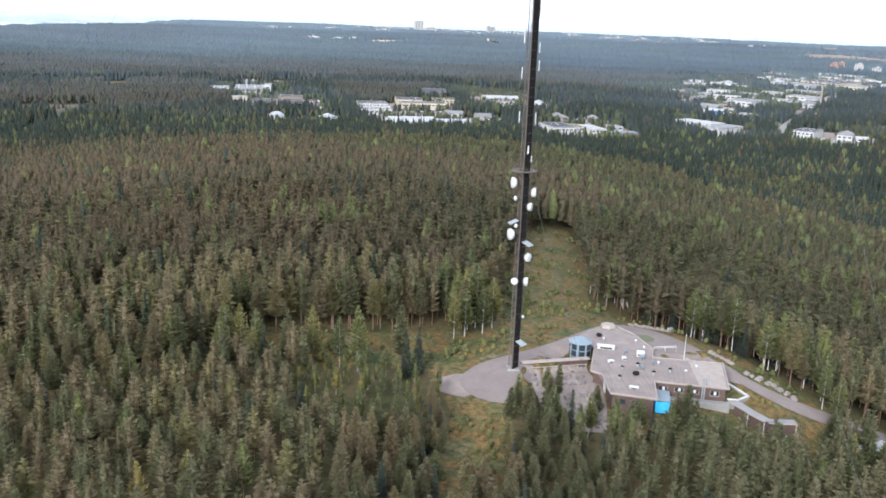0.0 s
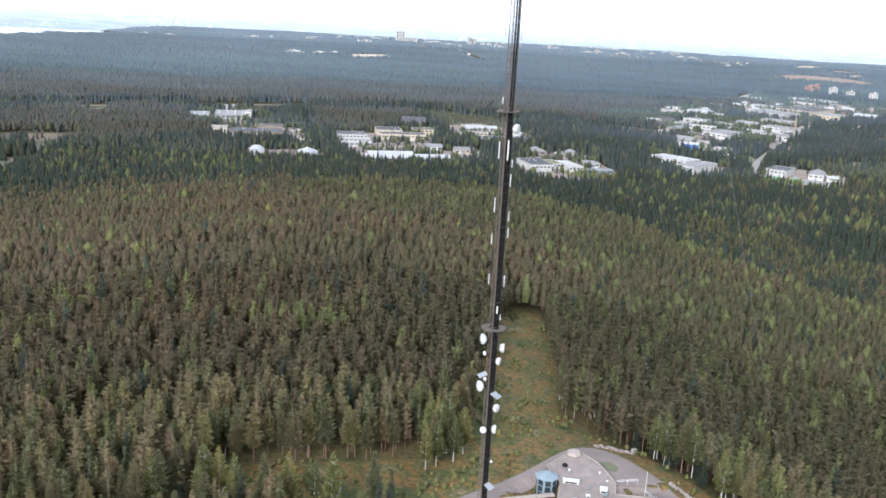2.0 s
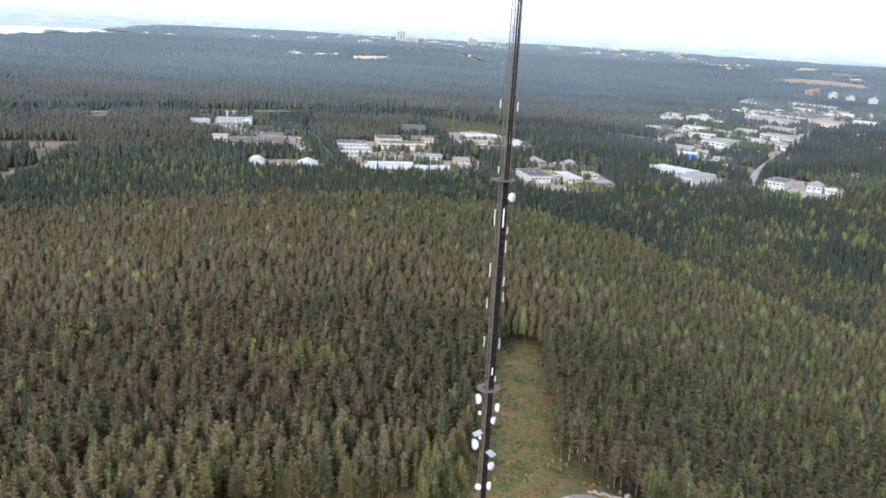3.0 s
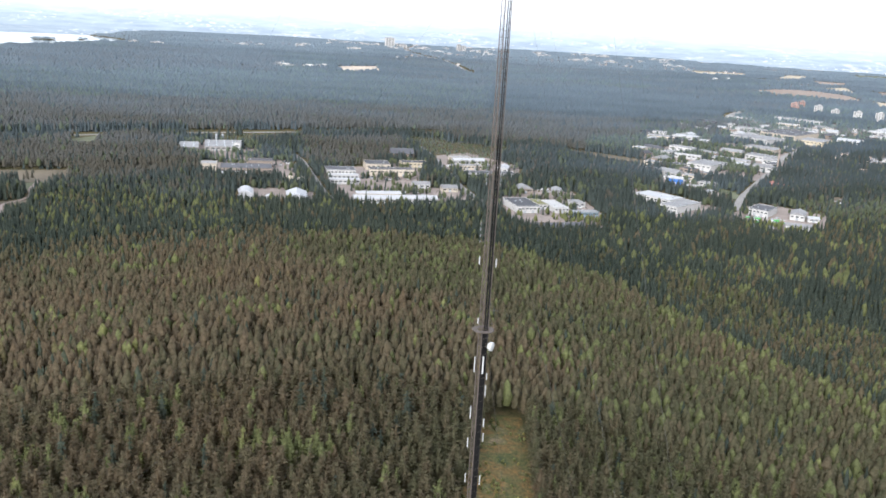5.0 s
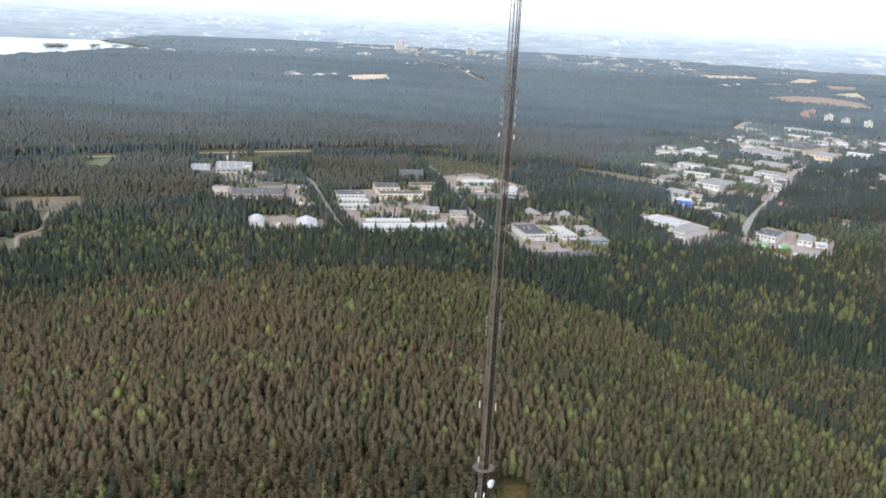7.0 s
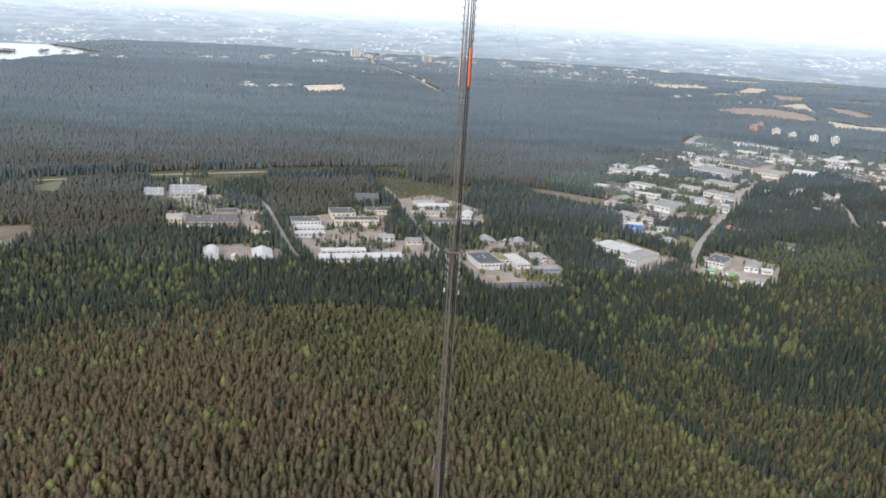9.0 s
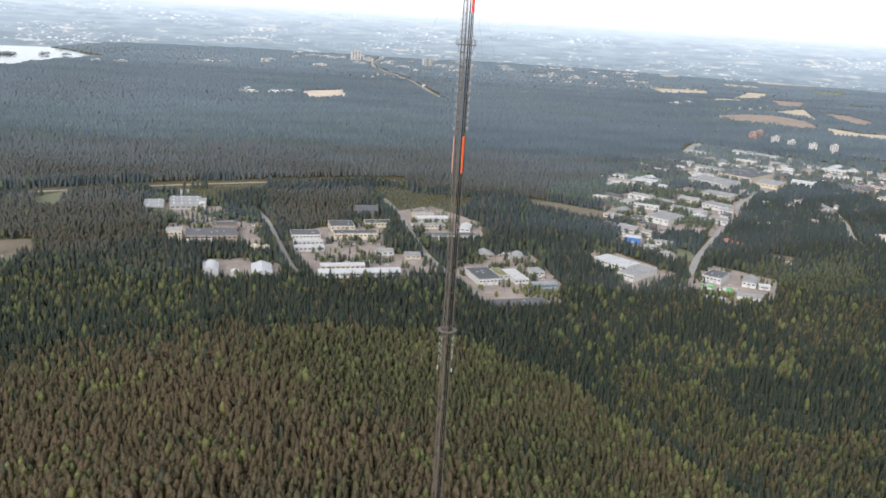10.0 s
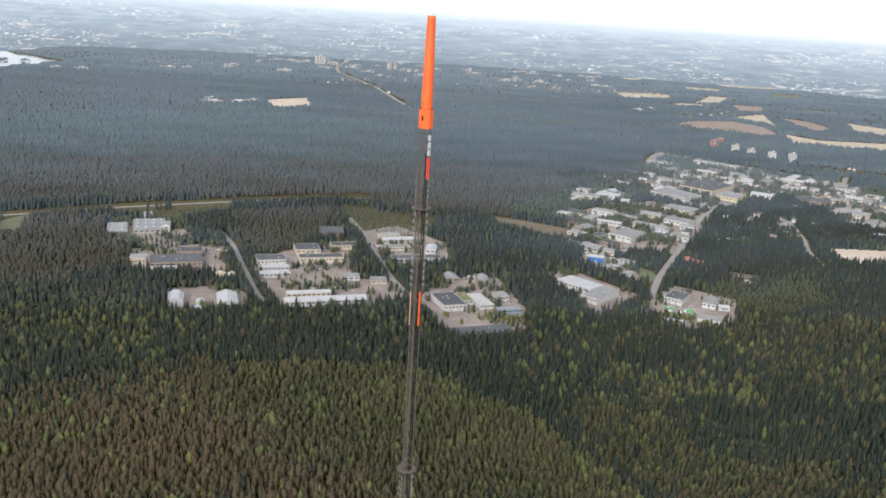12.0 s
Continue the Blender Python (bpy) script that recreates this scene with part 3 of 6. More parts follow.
def mast():
    tower = tagged(new("lattice_mast"), "tall guyed triangular steel lattice mast with orange top", "radio mast")
    tower.location = (MX, MY, -0.8)
    for lx, ly in LEGS:
        part("leg", rod(bmesh.new(), (lx, ly, 0), (lx, ly, MAST_TOP + 0.8), 0.115, 8), M_STEEL, tower)
    part("foundation", one_box(0, 0, 0.0, 3.0, 3.0, 0.6, bevel=0.08), M_CONCRETE, tower, "concrete foundation block")
    # one section of bracing, repeated all the way up
    bm, rise, step = bmesh.new(), 7.9, 1.58
    for k in range(5):
        z = k * step
        for i in range(3):
            a, b = LEGS[i], LEGS[(i + 1) % 3]
            rod(bm, (*a, z), (*b, z), 0.034, 4, caps=False)
            p, q = (a, b) if k % 2 else (b, a)
            rod(bm, (*p, z), (*q, z + step), 0.034, 4, caps=False)
    first = tagged(part("bracing_section", bm, M_STEEL, tower), kind="stuff")
    first.location.z = 0.6
    for k in range(1, 36):
        c = new("bracing_section", first.data)
        c.parent, c.location.z = tower, 0.6 + k * rise
        tagged(c, kind="stuff")
    # feeder cables on the face between the second and the third leg, dense low down
    b, c = Vector((*LEGS[1], 0)), Vector((*LEGS[2], 0))
    out = Vector((b.y - c.y, c.x - b.x, 0)).normalized() * -0.07
    mid, way = (b + c) / 2, (c - b).normalized()
    if (mid + out).length < mid.length:
        out = -out
    for k in range(15):
        f = (k - 7) / 7 * 1.0
        top = 103.0 if k not in (3, 4, 5, 6, 9, 10, 11, 12) else (MAST_TOP - 5 if k in (5, 6, 10, 11) else 150.0)
        p = mid + way * f + out
        part("feeder_cable", rod(bmesh.new(), (p.x, p.y, 0.3), (p.x, p.y, top), 0.082, 6), M_CABLE, tower)
    for z in np.arange(2.0, 236, 2.1):
        bm = bmesh.new()
        w = 0.97 if z < 103 else 0.85
        rod(bm, mid - way * w + out * 2.4 + Vector((0, 0, z)), mid + way * w + out * 2.4 + Vector((0, 0, z)), 0.028, 4)
        part("cable_clamp", bm, M_STEEL, tower)
    # a climbing ladder inside the other face
    a = Vector((*LEGS[0], 0))
    lad, lw = (a + b) / 2 * 0.75, (b - a).normalized()
    bm = bmesh.new()
    for s in (-0.22, 0.22):
        rod(bm, lad + lw * s, lad + lw * s + Vector((0, 0, MAST_TOP)), 0.03, 4)
    part("ladder", bm, M_STEEL, tower)
    # round platforms where the guys are made fast
    for z, r in ((49.0, 3.05), (102.0, 2.75), (197.3, 2.45), (265.3, 2.35)):
        bm = bmesh.new()
        n = 24
        ring = lambda rad, zz: [bm.verts.new((rad * math.cos(2 * math.pi * i / n), rad * math.sin(2 * math.pi * i / n), zz + 0.8)) for i in range(n)]
        loops = [ring(r, z), ring(r, z + 0.14), ring(1.45, z + 0.14), ring(1.45, z)]
        for la, lb in zip(loops, loops[1:] + loops[:1]):
            for i in range(n):
                bm.faces.new((la[i], la[(i + 1) % n], lb[(i + 1) % n], lb[i]))
        part("platform", bm, M_STEEL, tower, "round grey grating platform")
        bm = bmesh.new()
        for h in (0.55, 1.1):
            for i in range(n):
                p, q = 2 * math.pi * i / n, 2 * math.pi * (i + 1) / n
                rod(bm, (r * math.cos(p), r * math.sin(p), z + 0.9 + h), (r * math.cos(q), r * math.sin(q), z + 0.9 + h), 0.022, 4, caps=False)
        for i in range(0, n, 2):
            p = 2 * math.pi * i / n
            rod(bm, (r * math.cos(p), r * math.sin(p), z + 0.9), (r * math.cos(p), r * math.sin(p), z + 2.0), 0.022, 4)
        part("railing", bm, M_STEEL, tower)
        for lx, ly in LEGS:
            s = r * 0.93 / 1.32
            part("bracket", rod(bmesh.new(), (lx, ly, z - 1.6), (lx * s, ly * s, z + 0.8), 0.06, 4), M_STEEL, tower)
            part("stay_fork", rod(bmesh.new(), (lx, ly, z + 4.2), (lx * s, ly * s, z + 1.0), 0.05, 4), M_STEEL, tower)
    # the orange top
    bm = bmesh.new()
    bmesh.ops.create_cone(bm, cap_ends=True, segments=8, radius1=1.72, radius2=1.72, depth=4.3, matrix=Matrix.Translation((0, 0, 286.95)) @ Matrix.Rotation(radians(22), 4, "Z"))
    bmesh.ops.bevel(bm, geom=list(bm.edges), offset=0.07, segments=2, affect="EDGES")
    part("antenna_housing", bm, M_ORANGE, tower, "orange octagonal housing")
    part("hatch", one_box(-0.95, -1.38, 287.2, 0.42, 0.12, 1.1, radians(-35)), M_CABLE, tower)
    bm = bmesh.new()
    levels = [(289.0, 1.28), (289.4, 1.30), (294, 1.24), (299.5, 1.17), (304.5, 1.06), (308.6, 0.93), (309.0, 0.97), (309.6, 0.97), (309.7, 0.85)]
    rings_ = [[bm.verts.new((rad * math.cos(2 * math.pi * i / 24), rad * math.sin(2 * math.pi * i / 24), z)) for i in range(24)] for z, rad in levels]
    for la, lb in zip(rings_, rings_[1:]):
        for i in range(24):
            bm.faces.new((la[i], la[(i + 1) % 24], lb[(i + 1) % 24], lb[i]))
    bm.faces.new(rings_[-1])
    part("radome", bm, M_ORANGE, tower, "slightly tapered orange glass-fibre radome", True)
    for i in range(9):
        a = 2 * math.pi * i / 9
        part("bolt_lug", one_box(1.38 * math.cos(a), 1.38 * math.sin(a), 289.25, 0.16, 0.16, 0.3, a), M_CABLE, tower)
    for i in range(3):
        a = 0.5 + 2.1 * i
        part("obstacle_light", rod(bmesh.new(), (0.6 * math.cos(a), 0.6 * math.sin(a), 309.6), (0.6 * math.cos(a), 0.6 * math.sin(a), 310.3), 0.12, 8), M_WHITE, tower, "white obstruction light")
    # guys to anchors in three directions
    for turn in (172, 40, 287):
        ca, sa = math.cos(radians(turn)), math.sin(radians(turn))
        for z, r, start in ((49.0, 66, 2.4), (102.0, 66, 2.2), (197.3, 150, 2.0), (283.0, 150, 1.4), (150.0, 150, 1.3)):
            p = Vector((ca * start, sa * start, z + 0.8))
            q = Vector((ca * r, sa * r, gz(MX + ca * r, MY + sa * r) + 1.6))
            bm = bmesh.new()
            thin = 0.036 if z < 60 else 0.016
            wire, sag = [], -0.045 * (p.z - q.z)
            for k in range(13):
                c = p.lerp(q, k / 12) + Vector((0, 0, 4 * sag * (k / 12) * (1 - k / 12)))
                across, up = Vector((-sa, ca, 0)) * thin, Vector((ca * 0.7, sa * 0.7, 0.7)) * thin
                wire.append([bm.verts.new(c + w) for w in (across, up, -across, -up)])
            for la, lb in zip(wire, wire[1:]):
                for i in range(4):
                    bm.faces.new((la[i], la[(i + 1) % 4], lb[(i + 1) % 4], lb[i]))
            part("guy_wire", bm, M_GUY, tower, "thin steel guy wire")
        for r in (66, 150):
            part("anchor_block", one_box(ca * r, sa * r, gz(MX + ca * r, MY + sa * r) + 1.0, 1.6, 1.2, 2.2, radians(turn), 0.05), M_CONCRETE, tower, "concrete guy anchor")
    return tower


mast()


def on_mast(name, turn, reach, z, label, category, group=""):
    """A thing fixed to the mast: turn is the side it faces, 270 towards the south."""
    ob = tagged(new(name), label, category, group)
    a = radians(turn)
    ob.matrix_basis = Matrix.Translation((MX + reach * math.cos(a), MY + reach * math.sin(a), z)) @ Matrix.Rotation(a, 4, "Z")
    return ob


def dish(turn, reach, z, size, shroud=0.45):
    ob = on_mast("microwave_dish", turn, reach, z, "white drum-shaped microwave dish on the mast", "dish antenna", "microwave dishes on the mast")
    bm = bmesh.new()
    r = size / 2
    prof = [(0.0, r * 0.25), (0.06, r * 0.7), (0.22 * size, r), (0.22 * size + shroud * r, r), (0.22 * size + shroud * r + 0.10, r * 0.8), (0.22 * size + shroud * r + 0.16, r * 0.35)]
    loops = [[bm.verts.new((x, rad * math.cos(2 * math.pi * i / 28), rad * math.sin(2 * math.pi * i / 28))) for i in range(28)] for x, rad in prof]
    for la, lb in zip(loops, loops[1:]):
        for i in range(28):
            bm.faces.new((la[i], la[(i + 1) % 28], lb[(i + 1) % 28], lb[i]))
    bm.faces.new(loops[0][::-1])
    bm.faces.new(loops[-1])
    part("reflector", bm, M_WHITE, ob, smoothed=True)
    bm = rod(bmesh.new(), (-0.9, 0, -0.4), (0.1, 0, -0.1), 0.07, 6)
    rod(bm, (-0.9, 0, 0.5), (0.1, 0, 0.1), 0.07, 6)
    part("mount", bm, M_STEEL, ob, "steel mounting tubes")
    part("mount_pole", rod(bmesh.new(), (-0.1, 0, -0.9), (-0.1, 0, 0.9), 0.06, 8), M_STEEL, ob)


for turn, reach, z, size in ((190, 1.7, 46.2, 2.6), (350, 1.9, 44.0, 2.3), (205, 1.7, 42.6, 1.1), (335, 1.35, 40.6, 2.0), (196, 1.8, 33.8, 2.7), (220, 1.5, 36.0, 1.0),
                             (318, 1.9, 28.4, 2.1), (240, 1.5, 22.4, 1.7), (350, 1.3, 22.0, 2.2), (325, 1.8, 98.2, 2.3), (345, 1.5, 13.0, 0.8)):
    dish(turn, reach, z, size)


def canopy(turn, z, wide):
    ob = on_mast("ice_shield", turn, 1.9, z, "grey steel ice shield above a dish", "ice shield", "ice shields on the mast")
    bm = bmesh.new()
    box(bm, 0.2, 0, 0, wide, wide, 0.07, 0, 0.01)
    bmesh.ops.rotate(bm, verts=bm.verts, cent=(0, 0, 0), matrix=Matrix.Rotation(radians(22), 3, "Y"))
    part("plate", bm, M_GREY_PAINT, ob)
    for s in (-0.7, 0.7):
        part("strut", rod(bmesh.new(), (-0.9, s, -1.0), (0.6, s, -0.2), 0.04, 5), M_STEEL, ob)


for turn, z, wide in ((195, 36.9, 2.3), (322, 31.8, 2.3), (318, 6.6, 2.2)):
    canopy(turn, z, wide)


def panel(turn, reach, z, high, wide=0.34, mat=None, name="panel_antenna", label="slim white panel antenna on the mast"):
    ob = on_mast(name, turn, reach, z, label, "antenna", "panel antennas on the mast")
    part("panel", one_box(0.1, 0, 0, 0.16, wide, high, 0, 0.04), mat or M_WHITE, ob)
    part("pole", rod(bmesh.new(), (-0.12, 0, -high * 0.6), (-0.12, 0, high * 0.6), 0.04, 6), M_STEEL, ob)
    for s in (-0.35, 0.35):
        part("bracket", rod(bmesh.new(), (-0.8, 0, high * s), (0, 0, high * s), 0.03, 5), M_STEEL, ob)


for turn, reach, z, high in ((285, 1.45, 93.2, 4.6), (200, 1.6, 93.0, 4.0), (335, 1.6, 86.0, 3.0), (195, 1.75, 80.0, 3.4), (335, 1.8, 77.4, 2.4), (335, 1.9, 73.4, 2.4), (192, 1.9, 71.6, 2.6),
                             (190, 1.9, 61.6, 2.6), (330, 1.9, 61.4, 2.8), (285, 1.5, 54.2, 1.9), (330, 1.5, 52.0, 1.4), (195, 2.1, 119.8, 2.0), (335, 2.0, 119.4, 2.1), (195, 1.8, 187.6, 1.0), (330, 1.8, 187.2, 1.0),
                             (200, 1.5, 104.5, 1.5), (335, 1.7, 90.0, 1.8)):
    panel(turn, reach, z, high)
for turn, reach, wide, paint in ((318, 1.0, 0.62, M_ORANGE), (192, 1.3, 0.3, M_PINK)):
    panel(turn, reach, 240.6, 8.6, wide, paint, "panel_antenna", "long faded orange panel antenna on the mast")
for k in range(3):
    panel(318, 1.25, 276.6 - 1.72 * k, 1.5, 1.0, M_RED, "panel_antenna", "square red panel antenna below the mast top")
    panel(318, 1.25, 281.9 - 1.72 * k, 1.4, 1.0, M_WHITE, "panel_antenna", "square white panel antenna below the mast top")


def dipole(turn, z, size, reach):
    ob = on_mast("dipole_antenna", turn, reach, z, "grey metal dipole antenna on the mast", "antenna", "dipole antennas on the mast")
    part("boom", rod(bmesh.new(), (-1.0, 0, 0), (0.25, 0, 0), 0.05, 5), M_STEEL, ob)
    part("element", rod(bmesh.new(), (0.25, 0, -size / 2), (0.25, 0, size / 2), 0.07, 5), M_GREY_PAINT, ob)
    part("cross_element", rod(bmesh.new(), (0.0, -size / 2, 0), (0.0, size / 2, 0), 0.03, 5), M_STEEL, ob)


for k in range(11):
    for turn in (175, 215, 325, 5):
        dipole(turn, 246.6 + 1.72 * k, 0.9, 1.38)
for k in range(6):
    for turn in (185, 330):
        dipole(turn, 267.0 + 1.3 * k, 0.6, 1.2)
for k in range(4):
    for turn in (180, 220, 325, 0):
        dipole(turn, 190.2 + 1.7 * k, 0.9, 1.45)
for k in range(5):
    for turn in (195, 325):
        dipole(turn, 138.5 + 1.1 * k, 0.7, 1.55 + 0.1 * (k % 2))
for k in range(4):
    dipole(197, 124.5 + 1.5 * k, 0.7, 2.2)


def yagi(turn, z):
    ob = on_mast("yagi_antenna", turn, 1.2, z, "grey yagi antenna standing out from the mast", "antenna")
    part("boom", rod(bmesh.new(), (0, 0, 0), (2.4, 0, 0.5), 0.04, 5), M_STEEL, ob)
    part("arm", rod(bmesh.new(), (0, 0, 1.9), (2.0, 0, 0.4), 0.04, 5), M_STEEL, ob)
    for k in range(4):
        part("element", rod(bmesh.new(), (0.7 + 0.5 * k, -0.55, 0.15 + 0.1 * k), (0.7 + 0.5 * k, 0.55, 0.15 + 0.1 * k), 0.025, 4), M_STEEL, ob)


yagi(335, 107.2)
yagi(330, 25.0)

# ---- the station below the mast ----
ROOF_Z = 0.3
STATION = [(50.5, 237.5), (41.5, 227.5), (44.0, 218.5), (40.4, 203.0), (42.8, 200.8), (42.8, 189.8), (53.1, 186.9), (54.9, 197.5), (72.0, 194.3), (75.6, 210.4), (66.3, 211.8), (58.2, 213.0), (59.6, 219.5), (57.0, 230.0), (53.2, 236.2)]


def slab(poly, z0, z1):
    bm = bmesh.new()
    lower, upper = [bm.verts.new((px, py, z0)) for px, py in poly], [bm.verts.new((px, py, z1)) for px, py in poly]
    bm.faces.new(lower[::-1] if sum((a[0] * b[1] - b[0] * a[1]) for a, b in zip(poly, poly[1:] + poly[:1])) > 0 else lower)
    bm.faces.new(upper if sum((a[0] * b[1] - b[0] * a[1]) for a, b in zip(poly, poly[1:] + poly[:1])) > 0 else upper[::-1])
    n = len(poly)
    for i in range(n):
        bm.faces.new((lower[i], lower[(i + 1) % n], upper[(i + 1) % n], upper[i]))
    bmesh.ops.recalc_face_normals(bm, faces=bm.faces)
    return bm


def shrunk(poly, d):
    cx, cy = sum(p[0] for p in poly) / len(poly), sum(p[1] for p in poly) / len(poly)
    out = []
    n = len(poly)
    area = sum(a[0] * b[1] - b[0] * a[1] for a, b in zip(poly, poly[1:] + poly[:1]))
    s = 1 if area > 0 else -1
    for i in range(n):
        a, b, c = Vector(poly[i - 1]), Vector(poly[i]), Vector(poly[(i + 1) % n])
        n1, n2 = Vector((-(b - a).y, (b - a).x)).normalized() * s, Vector((-(c - b).y, (c - b).x)).normalized() * s
        m = (n1 + n2)
        m = m / max(0.35, m.dot(n1))
        out.append((b.x + m.x * d, b.y + m.y * d))
    return out


def station():
    ob = tagged(new("station_building"), "single-storey brown transmitter station with flat pinkish felt roof", "building")
    part("wall", slab(shrunk(STATION, 0.7), -5.2, ROOF_Z - 0.35), M_BROWN_WALL, ob, "dark brown boarded walls")
    part("roof", slab(STATION, ROOF_Z - 0.35, ROOF_Z), M_ROOF_FELT, ob, "flat roof of pale pinkish felt")
    # raised rims along the eaves
    for i, (p, q) in enumerate(zip(STATION, STATION[1:] + STATION[:1])):
        d = math.dist(p, q)
        part("roof_edge", one_box((p[0] + q[0]) / 2, (p[1] + q[1]) / 2, ROOF_Z + 0.02, d + 0.2, 0.28, 0.32, math.atan2(q[1] - p[1], q[0] - p[0]), 0.03), M_TIMBER, ob)
    # seams of the felt, lengthwise on the older part
    for k in range(11):
        x = 42.2 + 1.15 * k
        y0, y1 = 190.6 - 0.27 * (x - 42.8), 216.0 if x > 44.5 else 201 + 3 * k
        part("roof_seam", one_box(x + 0.15, (y0 + y1) / 2, ROOF_Z + 0.03, 0.14, y1 - y0 - 1.4, 0.09, radians(3)), M_ROOF_FELT, ob)
    for k in range(9):
        x = 56.2 + 1.15 * k
        part("roof_seam", one_box(x, 203.6 - 0.1 * (x - 54), ROOF_Z + 0.03, 0.14, 12.8, 0.09, radians(-9)), M_ROOF_FELT, ob)
    part("roof_patch", slab([(65.4, 196.0), (71.6, 194.9), (75.0, 209.8), (66.8, 211.2)], ROOF_Z - 0.05, ROOF_Z + 0.05), M_TIMBER, ob, "newer paler felt on the east end of the roof")
    # front of the right wing: windows in a row
    a, b = Vector((55.6, 198.1)), Vector((71.6, 195.1))
    turn = math.atan2(b.y - a.y, b.x - a.x)
    for f in (0.10, 0.33, 0.55, 0.84):
        p = a.lerp(b, f)
        w = part("window", one_box(p.x, p.y - 0.04, -1.55, 2.1, 0.14, 1.0, turn, 0.02), M_GLASS, ob, "dark window with pale frame and blind")
        part("blind", one_box(p.x + 0.12, p.y - 0.13, -1.5, 0.55, 0.06, 0.86, turn), M_WHITE, w)
        for s in (-1.02, 1.02):
            part("frame", one_box(p.x + s * math.cos(turn), p.y - 0.1 + s * math.sin(turn), -1.55, 0.1, 0.1, 1.1, turn), M_TIMBER, w)
        part("sill", one_box(p.x, p.y - 0.15, -2.12, 2.2, 0.2, 0.08, turn), M_TIMBER, w)
    for f in (0.655, 0.685):
        p = a.lerp(b, f)
        part("flue_pipe", rod(bmesh.new(), (p.x, p.y - 0.6, -4.6), (p.x, p.y - 0.6, 2.4), 0.16, 10), M_GREY_PAINT, ob, "grey steel flue pipe")
    for f in (0.2, 0.55):
        p = Vector((43.6, 190.2)).lerp(Vector((53.4, 187.6)), f)
        part("window", one_box(p.x, p.y - 0.02, -1.7, 1.7, 0.12, 1.1, radians(-15)), M_GLASS, ob)
    p = Vector((42.6, 200.2))
    part("door", one_box(p.x + 0.62, p.y - 1.6, -1.9, 0.12, 2.2, 2.6, radians(3)), M_WHITE, ob, "white garage door")
    part("plinth", slab(shrunk([(54.6, 198.0), (72.4, 194.6), (72.0, 192.6), (56.0, 195.4)], 0.0), -5.2, -3.2), M_CONCRETE, ob, "grey concrete plinth")
    # glazed turret
    tx, ty = 40.2, 218.4
    octo = [(tx + 2.9 * math.cos(radians(22.5 + 45 * i)), ty + 2.9 * math.sin(radians(22.5 + 45 * i))) for i in range(8)]
    tur = part("turret", slab(octo, -5.0, 2.2), M_PALE_BLUE, ob, "pale blue octagonal glazed stair turret")
    bm = bmesh.new()
    bmesh.ops.create_cone(bm, cap_ends=True, segments=8, radius1=3.35, radius2=0.9, depth=1.2, matrix=Matrix.Translation((tx, ty, 2.8)) @ Matrix.Rotation(radians(22.5), 4, "Z"))
    part("turret_roof", bm, M_PALE_BLUE, tur)
    for i in range(8):
        a = radians(45 * i)
        for z in (-2.4, -0.6, 1.2):
            part("pane", one_box(tx + 2.70 * math.cos(a), ty + 2.70 * math.sin(a), z, 0.10, 1.55, 1.55, a), M_GLASS, tur)
    # low white lantern over the north end
    bm = bmesh.new()
    bmesh.ops.create_cone(bm, cap_ends=True, segments=6, radius1=2.3, radius2=2.0, depth=0.9, matrix=Matrix.Translation((50.6, 235.0, 0.85)))
    bmesh.ops.bevel(bm, geom=list(bm.edges), offset=0.08, segments=1, affect="EDGES")
    part("roof_lantern", bm, M_TIMBER, ob, "low white hexagonal roof lantern")
    return ob


station()


def roof_thing(name, bm, mat, label, category, group=""):
    return tagged(part(name, bm, mat), label, category, group)


for x, y, w, d, h, turn in ((47.0, 218.5, 4.4, 1.5, 1.0, -10), (55.2, 214.2, 1.9, 2.2, 1.1, -12), (50.3, 211.0, 1.0, 1.0, 0.8, 0), (46.5, 209.0, 1.4, 1.0, 0.6, 20), (49.0, 193.0, 2.0, 1.0, 0.5, -15)):
    hood = tagged(new("roof_unit"), "white ventilation hood on the flat roof", "roof vent", "vents on the station roof")
    hood.matrix_basis = Matrix.Translation((x, y, ROOF_Z)) @ Matrix.Rotation(radians(turn), 4, "Z")
    part("casing", one_box(0, 0, h * 0.4, w, d, h * 0.8, 0, 0.06), M_WHITE, hood)
    part("lid", one_box(0, 0, h * 0.86, w + 0.2, d + 0.2, h * 0.12, 0, 0.03), M_WHITE, hood)
    part("louvre", one_box(0, -d / 2 - 0.03, h * 0.4, w * 0.7, 0.05, h * 0.4), M_CABLE, hood)
for x, y, s in ((48.5, 204.5, 0.9), (46.6, 198.2, 1.0), (58.4, 208.2, 0.8), (60.2, 203.6, 1.0), (64.0, 203.2, 0.8), (52.8, 206.6, 1.0), (55.6, 201.5, 1.0), (57.2, 219.0, 0.7), (56.0, 223.5, 0.8), (67.5, 206.5, 0.8), (47.5, 224.5, 0.8)):
    vent = tagged(new("roof_vent"), "small grey metal vent on the flat roof", "roof vent", "vents on the station roof")
    vent.location = (x, y, ROOF_Z)
    part("stack", rod(bmesh.new(), (0, 0, 0), (0, 0, 0.8 * s), 0.3 * s, 10), M_GREY_PAINT, vent)
    part("cowl", rod(bmesh.new(), (0, 0, 0.85 * s), (0, 0, 1.1 * s), 0.52 * s, 10, 0.3 * s), M_WHITE if s < 0.9 else M_CABLE, vent)
